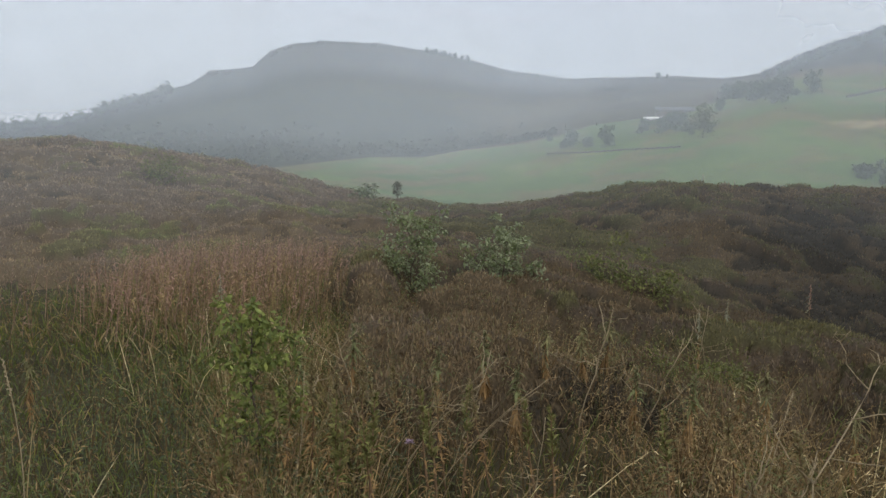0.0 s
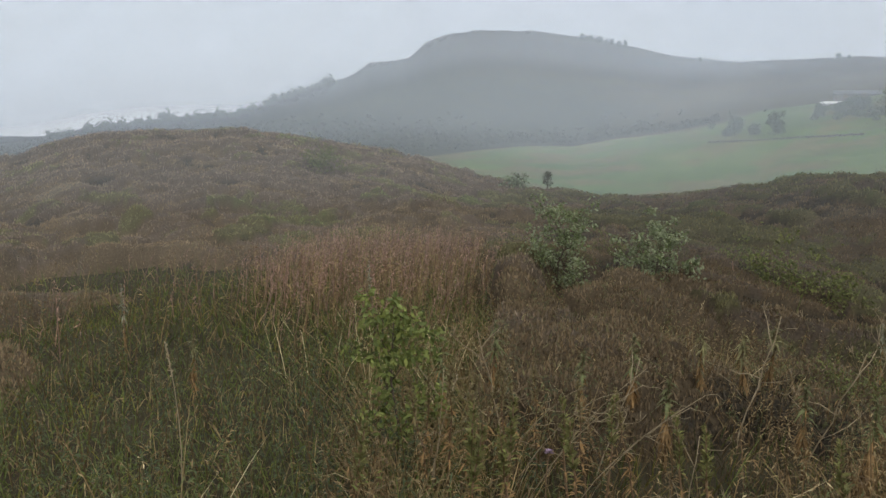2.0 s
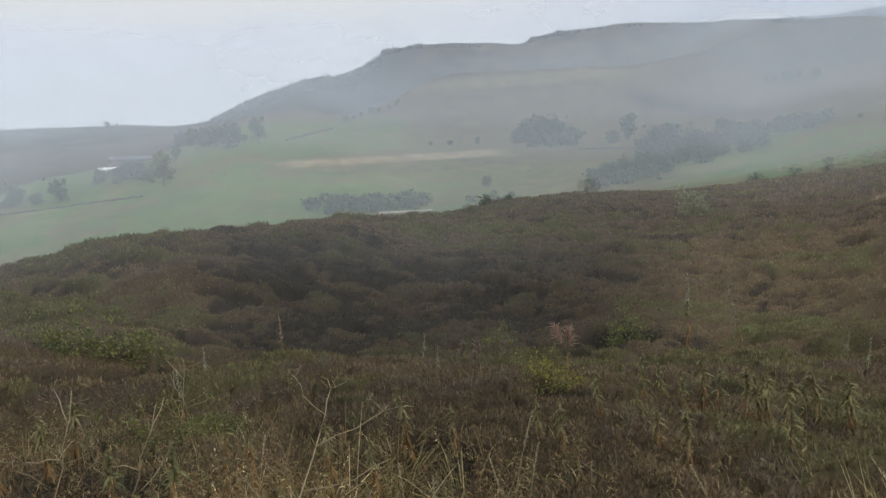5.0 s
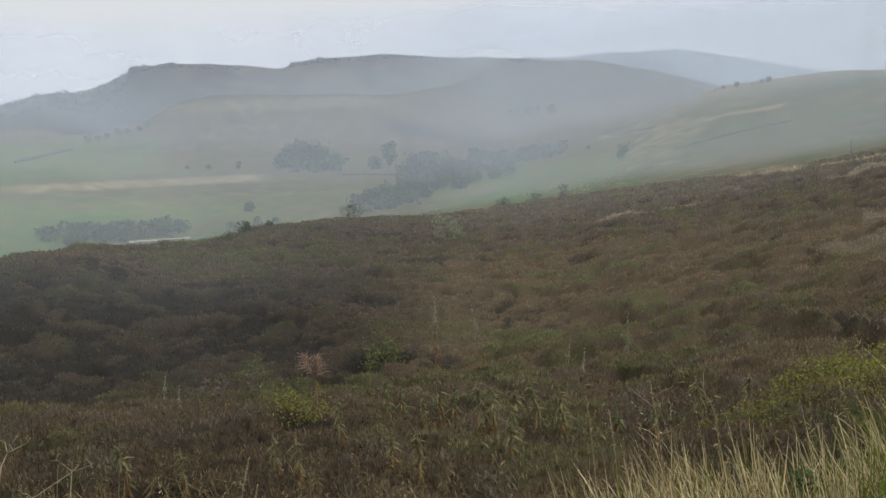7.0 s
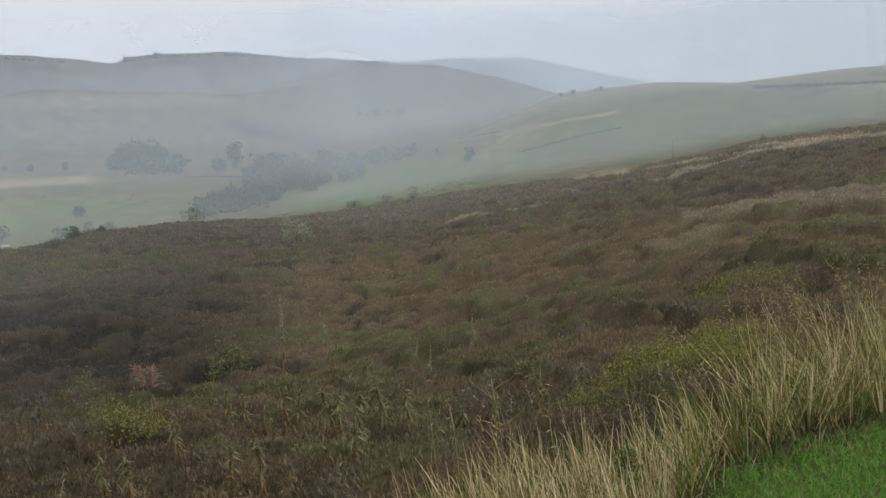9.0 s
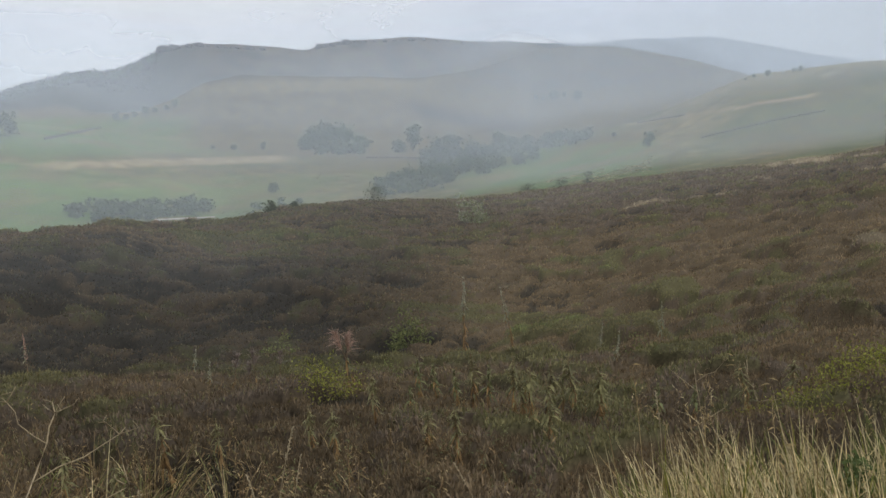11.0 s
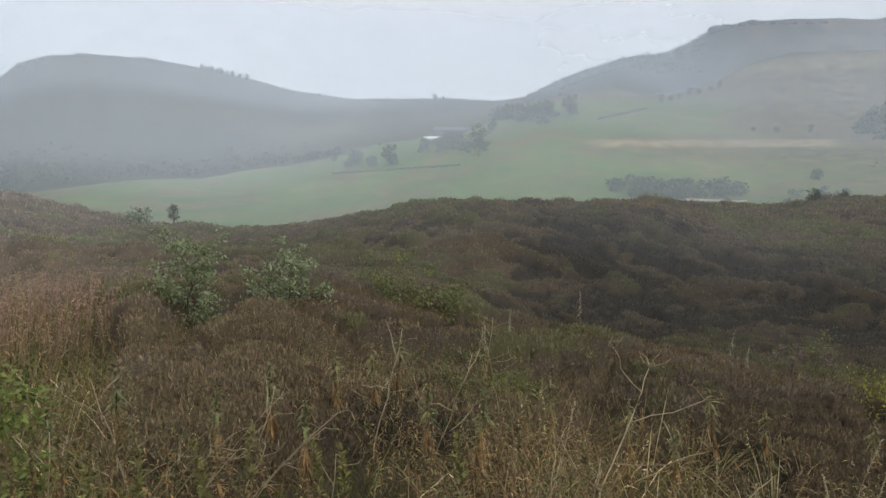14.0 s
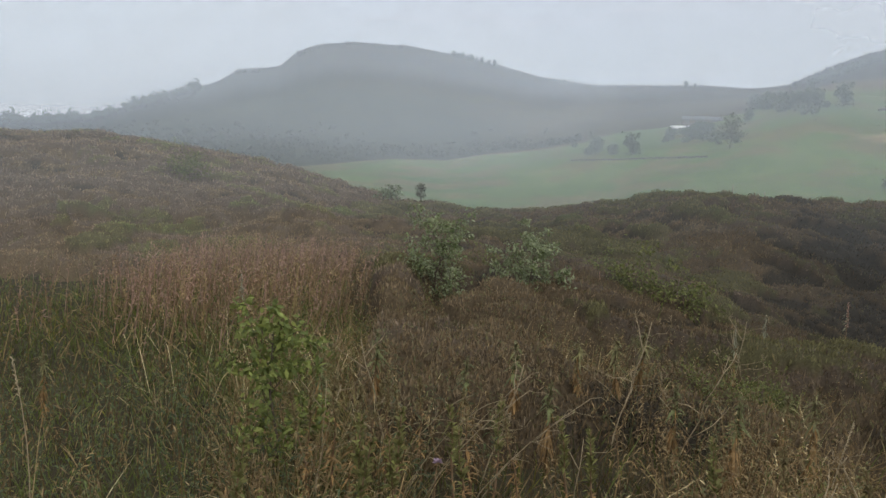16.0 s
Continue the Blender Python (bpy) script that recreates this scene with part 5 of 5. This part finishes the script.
def hogweed():
    """The large dead stem by the path: it forks low down, and each arm carries bare rays."""
    rng = np.random.default_rng(21)
    base = Vector((1.3, 2.57, float(ground(1.3, 2.57))))
    top = tagged(new("dead_stem"), "large bleached dead hogweed stem forked low above the grass", "dead plant", "dead stems")
    top.location = base
    arms = ((((1.3, 2.57, base.z - 0.05), (1.31, 2.59, 0.25), (1.33, 2.61, 0.46), (1.5, 2.75, 0.58), (1.66, 2.89, 0.7), (1.73, 2.95, 0.78)), 0.007, 0.0035, 5),
            (((1.33, 2.61, 0.46), (1.24, 2.62, 0.55), (1.19, 2.63, 0.64)), 0.0055, 0.003, 4),
            (((1.55, 2.79, 0.62), (1.71, 2.75, 0.66), (1.84, 2.74, 0.7)), 0.0045, 0.0025, 4),
            (((1.42, 2.68, 0.52), (1.6, 2.62, 0.52), (1.76, 2.58, 0.57)), 0.0045, 0.0022, 4),
            (((1.66, 2.89, 0.7), (1.6, 2.95, 0.78), (1.58, 2.97, 0.86)), 0.0038, 0.002, 3),
            (((1.31, 2.59, 0.3), (1.16, 2.5, 0.42), (1.05, 2.45, 0.5)), 0.0042, 0.002, 4))
    for k, (pts, r0, r1, rays) in enumerate(arms):
        bm = bmesh.new()
        pts = [Vector(p) - base for p in pts]
        bent = [pts[0]]
        for a, b in zip(pts, pts[1:]):
            bent += [a.lerp(b, 0.5) + Vector(rng.normal(0, 0.006, 3)), b]
        tube(bm, bent, 0.56 * r0, 0.56 * r1, 6)
        for _ in range(rays):
            e = bent[-1]
            m = e + Vector((rng.normal(0, 0.035), rng.normal(0, 0.035), rng.uniform(0.01, 0.06)))
            tube(bm, [e, m, m + Vector((rng.normal(0, 0.02), rng.normal(0, 0.02), rng.uniform(0.0, 0.03)))], 0.0022, 0.0012, 4)
        part("main_stem" if k == 0 else "side_stem", bm_mesh("stem", bm, PALE_STEM), top)


hogweed()
for az, r, turn, sc in ((19.8, 6.6, 0.6, 0.85), (21.4, 6.7, 2.6, 0.8), (34.0, 3.1, 0.6, 0.55), (11.5, 4.6, 0.3, 0.9), (15.5, 4.4, -0.6, 0.85), (-4.0, 3.9, 2.4, 0.8), (2.0, 3.7, 0.2, 0.75), (21.0, 3.0, -0.3, 0.7), (35.0, 2.9, 0.9, 0.6),
                        (74.0, 5.0, 0.4, 0.75), (78.5, 5.6, 1.6, 0.7), (8.0, 3.1, 0.8, 0.6), (-9.5, 3.4, 1.3, 0.7)):
    more(dead, at(az, r), turn, sc)


# ---- trees, walls and a farm in the valley ----
def on_slope(az, el, lo, hi):
    """Where the ground comes up to that angle at that bearing."""
    r = np.geomspace(lo, hi, 400)
    a = radians(az)
    e = np.degrees(np.arctan2(ground(r * math.sin(a), r * math.cos(a)) - EYE, r))
    ok = np.nonzero(e >= el)[0]
    i = int(ok[0]) if len(ok) else int(np.argmax(e))
    return at(az, float(r[i])), float(r[i])


TREES = [woody("tree", 100 + k, hh, w, 0.2, 11 if k < 4 else 6, 950 if k < 4 else 230, 0.85 if k < 4 else 2.1, t, [1, 0.7], lo, 0.22, 0.8, label=lab) for k, (hh, w, t, lo, lab) in enumerate(2 * (
    (10.0, 4.8, [(0.075, 0.115, 0.062), (0.09, 0.13, 0.07)], 0.06, "broad dark green oak in the misty valley"),
    (10.0, 4.2, [(0.085, 0.125, 0.066), (0.075, 0.115, 0.062)], 0.08, "rounded green tree in the misty valley"),
    (10.0, 3.6, [(0.1, 0.138, 0.076), (0.085, 0.12, 0.066)], 0.08, "slim grey-green tree in the misty valley"),
    (6.0, 4.6, [(0.095, 0.13, 0.07), (0.1, 0.136, 0.074)], 0.02, "low spreading hawthorn in the misty valley")))]
used_first = set()


def tree(kind, az, el, high, lo=130, hi=900, label=""):
    """high: degrees of the view from the near slope."""
    pos, r = on_slope(az, el, lo, hi)
    sc = r * math.tan(radians(high)) / (6.5 if kind % 4 == 3 else 10.0)
    turn = (az * 7.3 + el * 3.1) % 6.28
    if kind not in used_first:
        used_first.add(kind)
        put(TREES[kind], pos, turn, sc)
        ob = TREES[kind]
    else:
        ob = more(TREES[kind], pos, turn, sc, label)
    ob["group"] = "trees in the valley"


pos, dist = on_slope(19.75, 0.65, 130, 900)
put(woody("tree", 110, 10.0, 5.0, 0.16, 16, 1800, 0.55, [(0.15, 0.17, 0.11), (0.17, 0.185, 0.125)], [1, 0.7], 0.24, 0.15, 0.7, label="lone spreading tree below the farm"), pos, 0.7, dist * math.tan(radians(2.2)) / 10.5)["group"] = "trees in the valley"
for row in ((1, 26.7, 3.75, 1.55), (0, 24.7, 3.6, 1.4), (0, 23.8, 3.6, 1.2), (1, 22.9, 3.55, 1.15), (3, 22.1, 3.5, 1.1), (3, 21.3, 3.45, 1.0), (3, 25.7, 3.7, 0.4), (0, 10.2, -0.25, 1.35), (1, 12.9, -0.15, 1.6), (3, 11.5, -0.2, 0.75), (3, 9.7, -0.3, 0.6),
            (3, 18.2, 1.7, 0.7), (3, 17.6, 1.6, 0.9), (3, 16.8, 1.4, 0.7), (3, 15.6, 1.3, 0.7), (1, 20.8, 2.6, 0.9), (3, 8.6, 0.2, 0.4), (0, 47.3, 2.4, 1.7), (1, 48.4, 2.4, 1.9), (0, 49.6, 2.35, 1.6),
            (3, 46.6, 2.35, 1.0), (3, 50.6, 2.35, 0.9), (2, 54.8, 2.0, 1.9), (3, 53.8, 1.9, 0.9), (1, 57.0, 1.0, 1.9), (2, 58.2, 0.8, 2.2), (0, 59.4, 0.7, 1.8), (1, 60.6, 0.7, 1.5), (3, 56.0, 0.9, 1.2), (0, 58.8, 0.0, 1.5),
            (3, 60.2, 0.0, 1.2), (1, 53.2, -0.8, 1.2), (0, 54.4, -0.7, 1.4), (3, 55.6, -0.6, 1.2), (0, 56.6, -0.5, 1.3), (1, 57.6, -0.6, 1.2), (3, 52.2, -1.0, 0.8), (0, 64.0, 0.8, 1.4), (3, 63.0, 0.6, 0.9), (1, 72.7, 1.5, 1.1),
            (3, 44.0, -0.8, 0.7), (3, 41.3, 2.5, 0.4), (3, 39.8, 2.6, 0.3), (2, 43.4, 2.4, 0.6), (3, 70.2, 2.4, 0.3), (0, 66.0, 2.2, 0.8), (3, 66.9, 2.4, 0.5), (3, 65.2, 2.1, 0.8), (3, 63.6, 2.0, 0.8),
            (0, 62.4, 1.8, 1.0), (3, 61.5, 2.2, 0.9)):
    tree(*row)
for k, az in enumerate((29.6, 30.4, 31.2, 31.9, 32.8, 33.6, 34.3, 35.2, 36.0, 33.2, 31.5, 34.8, 30.0, 36.7, 37.5, 38.4, 32.3, 35.6)):
    tree(3, az + 0.35, -1.9 + 0.35 * math.sin(k * 2.1), 0.28 + 0.5 * (k % 4) / 3, 110, 500, "scrubby willow in the wet valley bottom")
for k, az in enumerate((33.4, 34.0, 34.6, 35.3, 36.0, 36.8, 37.4)):
    tree(3 if k % 3 else 0, az, 4.7 + 0.16 * k, 0.35 + 0.25 * (k % 3 == 0), 480, 800)
for k, az in enumerate((65.0, 65.8, 66.6, 67.6, 64.4)):
    tree(3 * (k % 2), az, 5.3 + 0.1 * (k % 3), 0.45 + 0.2 * (k % 2), 420, 960)
for k, az in enumerate((79.4, 80.2, 81.0, 81.7, 82.3, 83.0)):
    tree(3, az + 0.25 * math.sin(k * 5), 5.6, 0.16 + 0.1 * (k % 3), 380, 520)
rng_t = np.random.default_rng(31)
for k, az in enumerate(np.arange(-39.6, -19.6, 0.55)):
    az = float(az + rng_t.uniform(-0.25, 0.25))
    tree(7 if k % 4 else 5, az, float(SKY_E(az)) - 0.3, rng_t.uniform(0.4, 0.62) + 0.22 * (k % 7 == 0), 900, 1600, "dark tree on the misty skyline")
for k, az in enumerate((-12.75, -1.0, -0.6, -0.3, 0.1, 0.4, 0.8, 1.2, 1.7, 2.2, 7.5, 16.4, 17.0)):
    tree(4 + (k + 1) % 3, az, float(SKY_E(az)) - 0.1, 0.32 + 0.12 * (k % 2), 900, 1300, "small tree on the misty hilltop")
for k, az in enumerate(np.arange(24.6, 36.4, 0.3)):
    az = float(az + rng_t.uniform(-0.2, 0.2))
    tree(7 if k % 3 else 4, az, float(SKY_E(az)) - 0.46, rng_t.uniform(0.36, 0.56) + 0.08 * (k % 5 == 0), 900, 1300, "dark tree on the misty skyline")


def far_woods():
    """Birch and oak scrub on the foot of the hill, too far to tell tree from tree."""
    bag = Bag(77)
    rng = bag.rng
    az = np.concatenate([rng.uniform(-48, 9, 5200), rng.uniform(-46, -20, 700), rng.uniform(23.5, 36.5, 900)])
    r = np.concatenate([rng.uniform(470, 1150, 5200), SKY_R(az[5200:]) * rng.uniform(0.88, 0.97, 1600)])
    a = np.radians(az)
    x, y = r * np.sin(a), r * np.cos(a)
    z = ground(x, y)
    el = np.degrees(np.arctan2(z - EYE, r))
    rel = r / FIELD_R(az)
    want = smooth(rel, 1.03, 1.08) * (1 - smooth(el + 1.2 * fbm(x, y, 120, 78, 3), -0.2, 1.6)) * (0.3 + 0.7 * smooth(fbm(x, y, 90, 79, 3), -0.1, 0.3))
    want[5200:] = 0.8
    keep = rng.uniform(0, 1, len(az)) < want
    x, y, z = x[keep], y[keep], z[keep]
    n = len(x)
    size = rng.uniform(2.0, 5.5, n)
    tone = pick(rng, n, [(0.05, 0.06, 0.04), (0.06, 0.068, 0.045), (0.055, 0.06, 0.042)], [1, 1, 0.7])
    i = np.repeat(np.arange(n), 16)
    m = len(i)
    p = np.stack([x[i], y[i], z[i] + 0.5 * size[i]], 1) + rng.normal(0, 0.36, (m, 3)) * size[i][:, None] * np.array([1, 1, 0.6])
    bag.strips(p, rng.normal(0, 1, (m, 3)), 0.5 * size[i], 0.42 * size[i], 0.1, tone[i], TIP)
    tagged(new("far_woods", bag.mesh("far_woods", TREE_LEAF)), "dark scrub woodland on the misty hillside", "woods", kind="stuff")


far_woods()


def scrub(az0, az1, el0, el1, count, size, seed, lo=110, hi=700):
    """Low willow and thorn that grows together between the trees."""
    bag = Bag(seed)
    rng = bag.rng
    p, s = [], []
    for _ in range(count):
        a = rng.uniform(az0, az1)
        t = (a - az0) / (az1 - az0)
        pos, r = on_slope(a, el0 + (el1 - el0) * t + rng.normal(0, 0.26), lo, hi)
        p.append(tuple(pos)), s.append(size * r / 300 * rng.uniform(0.4, 1.5))
    p, s = np.array(p), np.array(s)
    i = np.repeat(np.arange(count), 60)
    m = len(i)
    q = p[i] + 0.45 * rng.normal(0, 1, (m, 3)).clip(-1.4, 1.4) * s[i][:, None] * np.array([1, 1, 0.5]) + np.array([0, 0, 0.5]) * s[i][:, None]
    tone = pick(rng, count, [(0.11, 0.145, 0.085), (0.125, 0.155, 0.095), (0.1, 0.13, 0.08)], [1, 1, 1])
    bag.strips(q, rng.normal(0, 1, (m, 3)), 0.42 * s[i], 0.32 * s[i], 0.1, tone[i], LEAF)
    tagged(new("scrub", bag.mesh("scrub", TREE_LEAF)), "grey-green willow scrub in the misty valley", "scrub", "valley scrub", "stuff")


def rushes():
    """Pale rush tussocks scattered over the wet pasture."""
    bag = Bag(191)
    rng = bag.rng
    az = np.concatenate([rng.uniform(58, 73, 2600), rng.uniform(6, 58, 2600)])
    r = np.concatenate([rng.uniform(110, 260, 2600), rng.uniform(130, 420, 2600)])
    a = np.radians(az)
    x, y = r * np.sin(a), r * np.cos(a)
    keep = rng.uniform(0, 1, 5200) < smooth(fbm(x * 0.6, y * 0.6, 14, 192, 3), 0.0, 0.35)
    x, y, az = x[keep], y[keep], az[keep]
    n = len(x)
    tone = np.where((az > 57)[:, None], pick(rng, n, [(0.34, 0.31, 0.17), (0.2, 0.2, 0.09)], [1, 0.8]), pick(rng, n, [(0.13, 0.14, 0.07), (0.17, 0.15, 0.085)], [1, 1]))
    i = np.repeat(np.arange(n), 7)
    p = np.stack([x[i], y[i], ground(x, y)[i] - 0.05], 1) + rng.normal(0, 1, (len(i), 3)) * np.array([0.45, 0.45, 0])
    d = np.stack([rng.normal(0, 0.6, len(i)), rng.normal(0, 0.6, len(i)), np.ones(len(i))], 1)
    bag.strips(p, d, rng.uniform(0.3, 0.65, len(i)), 0.3, 0.3, tone[i], BLADE)
    tagged(new("rushes", bag.mesh("rushes", PLANT)), "pale rush tussocks in the wet valley pasture", "rushes", kind="stuff")


rushes()
scrub(29.5, 39.5, -1.75, -1.95, 60, 3.0, 181)
scrub(46.6, 50.8, 2.3, 2.3, 36, 4.0, 182)
scrub(55.5, 61.5, 0.3, 0.9, 70, 3.4, 183)
scrub(52.0, 58.0, -1.0, -0.5, 60, 3.2, 184)
scrub(60.0, 68.5, 1.3, 2.4, 60, 2.6, 185)
scrub(21.6, 25.2, 3.45, 3.9, 30, 2.6, 186, 200)
scrub(15.0, 20.5, 1.1, 1.2, 30, 2.0, 187, 200)
scrub(42.0, 46.0, -2.2, -1.9, 24, 1.6, 188)


def crag(seed, label):
    """A block of gritstone with split, weathered faces."""
    bm = bmesh.new()
    bmesh.ops.create_icosphere(bm, subdivisions=3, radius=1.0)
    for v in bm.verts:
        n = v.co.normalized()
        f = 1 + 0.3 * noise.noise(n * 1.7 + Vector((seed * 3.1, 0, 0))) + 0.12 * noise.noise(n * 5)
        v.co = Vector((n.x * 1.5, n.y, n.z * 0.8)) * f
        v.co.z = round(v.co.z * 5) / 5 * 0.6 + v.co.z * 0.4
    return tagged(new("crag", bm_mesh("crag", bm, DARK_STONE, False)), label, "rock", "crags on the ridge")


rocks = [crag(s, "weathered gritstone crag on the misty ridge") for s in (1, 2, 3)]
for k, (az, sc) in enumerate(((36.9, 8), (37.6, 7), (38.6, 5), (39.3, 6), (40.6, 4), (42.0, 4), (43.0, 5), (43.8, 4), (48.2, 7), (49.0, 5), (50.1, 7), (51.4, 5), (53.0, 4), (55.0, 5), (56.0, 4),
                              (-12.4, 6), (-11.4, 5), (-9.0, 5), (-5.0, 4), (-16.8, 6), (-15.8, 5), (37.2, 4), (37.9, 3), (40.0, 3), (41.2, 2.5), (41.6, 3), (42.6, 2.5), (47.9, 3), (48.6, 4), (49.5, 4), (50.7, 3),
                              (52.2, 3), (53.7, 3), (54.3, 2.5), (55.5, 3), (57.0, 3), (57.8, 2.5), (59.0, 3))):
    pos, r = on_slope(az, float(SKY_E(az)) - 0.12, 950, 1500)
    if k < 3:
        put(rocks[k], pos, az, sc)
    else:
        more(rocks[k % 3], pos, az * 2.2, sc)


def wall_run(pts, high=1.2, thick=0.6, name="field_wall", label="dark drystone field wall", mat=DARK_STONE):
    """A drystone wall that follows the ground, uneven along its top."""
    rng = np.random.default_rng(len(pts) * 7 + int(pts[0][0]))
    bm = bmesh.new()
    spots = []
    for (a0, e0, lo), (a1, e1, _) in zip(pts, pts[1:]):
        n = max(3, int(abs(a1 - a0) * 8))
        for k in range(n):
            spots.append(on_slope(a0 + (a1 - a0) * k / n, e0 + (e1 - e0) * k / n, lo, 800)[0])
    sec = []
    for i, p in enumerate(spots):
        d = (spots[min(i + 1, len(spots) - 1)] - spots[max(i - 1, 0)])
        d.z = 0
        s = Vector((-d.y, d.x, 0)).normalized() * thick
        h = high * rng.uniform(0.93, 1.05)
        sec.append([bm.verts.new(p + s * 0.6 + Vector((0, 0, -0.5))), bm.verts.new(p + s * 0.35 + Vector((0, 0, h))), bm.verts.new(p - s * 0.35 + Vector((0, 0, h))), bm.verts.new(p - s * 0.6 + Vector((0, 0, -0.5)))])
    for a, b in zip(sec, sec[1:]):
        for k in range(3):
            bm.faces.new((a[k], a[k + 1], b[k + 1], b[k]))
    bm.faces.new(sec[0]), bm.faces.new(sec[-1][::-1])
    return tagged(new(name, bm_mesh(name, bm, mat, False)), label, "wall", "field walls", "structure")


wall_run([(8.4, -0.8, 150), (11.4, -0.62, 150), (14.0, -0.4, 150), (18.4, -0.06, 150)], 0.55)
wall_run([(28.8, 3.5, 300), (32.5, 4.3, 300)], 0.9)
wall_run([(76.4, 1.95, 150), (81.4, 2.9, 150), (84.6, 3.35, 150)], 0.4)
wall_run([(71.9, 3.3, 200), (75.5, 3.7, 200)], 0.4)
wall_run([(93.6, 5.35, 250), (104.0, 4.6, 250)], 1.0)
wall_run([(57.5, 1.2, 200), (53.0, 1.5, 200), (51.0, 1.55, 200)], 0.8)


def road_strip():
    bm = bmesh.new()
    rows = []
    for az in np.arange(35.4, 39.9, 0.3):
        p = on_slope(float(az), -2.45, 120, 420)[0]
        out = Vector((p.x, p.y, 0)).normalized() * 1.2
        a, b = p - out, p + out
        rows.append([bm.verts.new((q.x, q.y, float(ground(q.x, q.y)) + 0.12 + e)) for q, e in ((a, 0.0), (b, 0.1))])
    for a, b in zip(rows, rows[1:]):
        bm.faces.new((a[0], a[1], b[1], b[0]))
    tagged(new("road", bm_mesh("road", bm, TARMAC)), "pale narrow lane in the valley bottom", "road", kind="structure")


road_strip()


def box(bm, x0, x1, y0, y1, z0, z1):
    v = [bm.verts.new((x, y, z)) for z in (z0, z1) for x, y in ((x0, y0), (x1, y0), (x1, y1), (x0, y1))]
    for f in ((0, 3, 2, 1), (4, 5, 6, 7), (0, 1, 5, 4), (1, 2, 6, 5), (2, 3, 7, 6), (3, 0, 4, 7)):
        bm.faces.new([v[i] for i in f])


def barn(long, deep, eaves, ridge, wall_mat, roof_mat, label, openings):
    top = tagged(new("farm_building"), label, "building", "farm buildings")
    bm = bmesh.new()
    box(bm, -long / 2, long / 2, -deep / 2, deep / 2, -1.0, eaves)
    for s in (-1, 1):
        x = s * long / 2
        v = [bm.verts.new((x, -deep / 2, eaves)), bm.verts.new((x, deep / 2, eaves)), bm.verts.new((x, 0, ridge))]
        bm.faces.new(v)
    part("wall", bm_mesh("wall", bm, wall_mat, False), top)
    for s in (-1, 1):
        bm = bmesh.new()
        e, o = 0.3, 0.18
        pts = [(-long / 2 - e, s * (deep / 2 + 0.4), eaves - 0.15), (long / 2 + e, s * (deep / 2 + 0.4), eaves - 0.15), (long / 2 + e, 0, ridge + 0.1), (-long / 2 - e, 0, ridge + 0.1)]
        a = [bm.verts.new(p) for p in pts]
        b = [bm.verts.new((p[0], p[1], p[2] + o)) for p in pts]
        bm.faces.new(a[::-1]), bm.faces.new(b)
        for k in range(4):
            bm.faces.new((a[k], a[(k + 1) % 4], b[(k + 1) % 4], b[k]))
        part("roof", bm_mesh("roof", bm, roof_mat, False), top)
    for x, w, h in openings:
        bm = bmesh.new()
        box(bm, x - w / 2, x + w / 2, -deep / 2 - 0.06, -deep / 2 + 0.1, 0.0, h)
        part("door", bm_mesh("door", bm, TIMBER, False), top)
    return top


def face_eye(ob, az, el, lo, turn=0.0):
    pos, r = on_slope(az, el, lo, 700)
    ob.matrix_world = Matrix.LocRotScale(pos, Euler((0, 0, radians(-az) + turn)), None)
    return r


face_eye(barn(20, 8, 1.8, 3.6, STONE, SLATE, "long low stone farm building with a slate roof", ((-5, 2.2, 2.2), (3, 2.2, 2.2))), 17.7, 2.35, 200, 0.05)
face_eye(barn(9.0, 5, 0.3, 1.15, WHITE, WHITE, "low shed with a bright white sheet roof", ((0, 1.6, 0.3),)), 16.2, 1.95, 200, -0.2)


# a lone pole and a fence post on the right-hand slope
def pole(high, thick, label):
    bm = bmesh.new()
    tube(bm, [(0, 0, -0.4), (0.01, 0, high * 0.5), (0, 0.01, high)], thick, thick * 0.8, 8)
    return tagged(new("post", bm_mesh("post", bm, TIMBER)), label, "post")


for az, high in ((19.85, 0.5), (22.0, 0.28), (28.4, 0.25)):
    put(pole(high, 0.012, "short thin dead stem on the heather crest"), at(az, float(CREST_R(az)), 0.3))
put(pole(2.7, 0.06, "thin weathered timber pole on the heather slope"), at(87.9, 88.0))
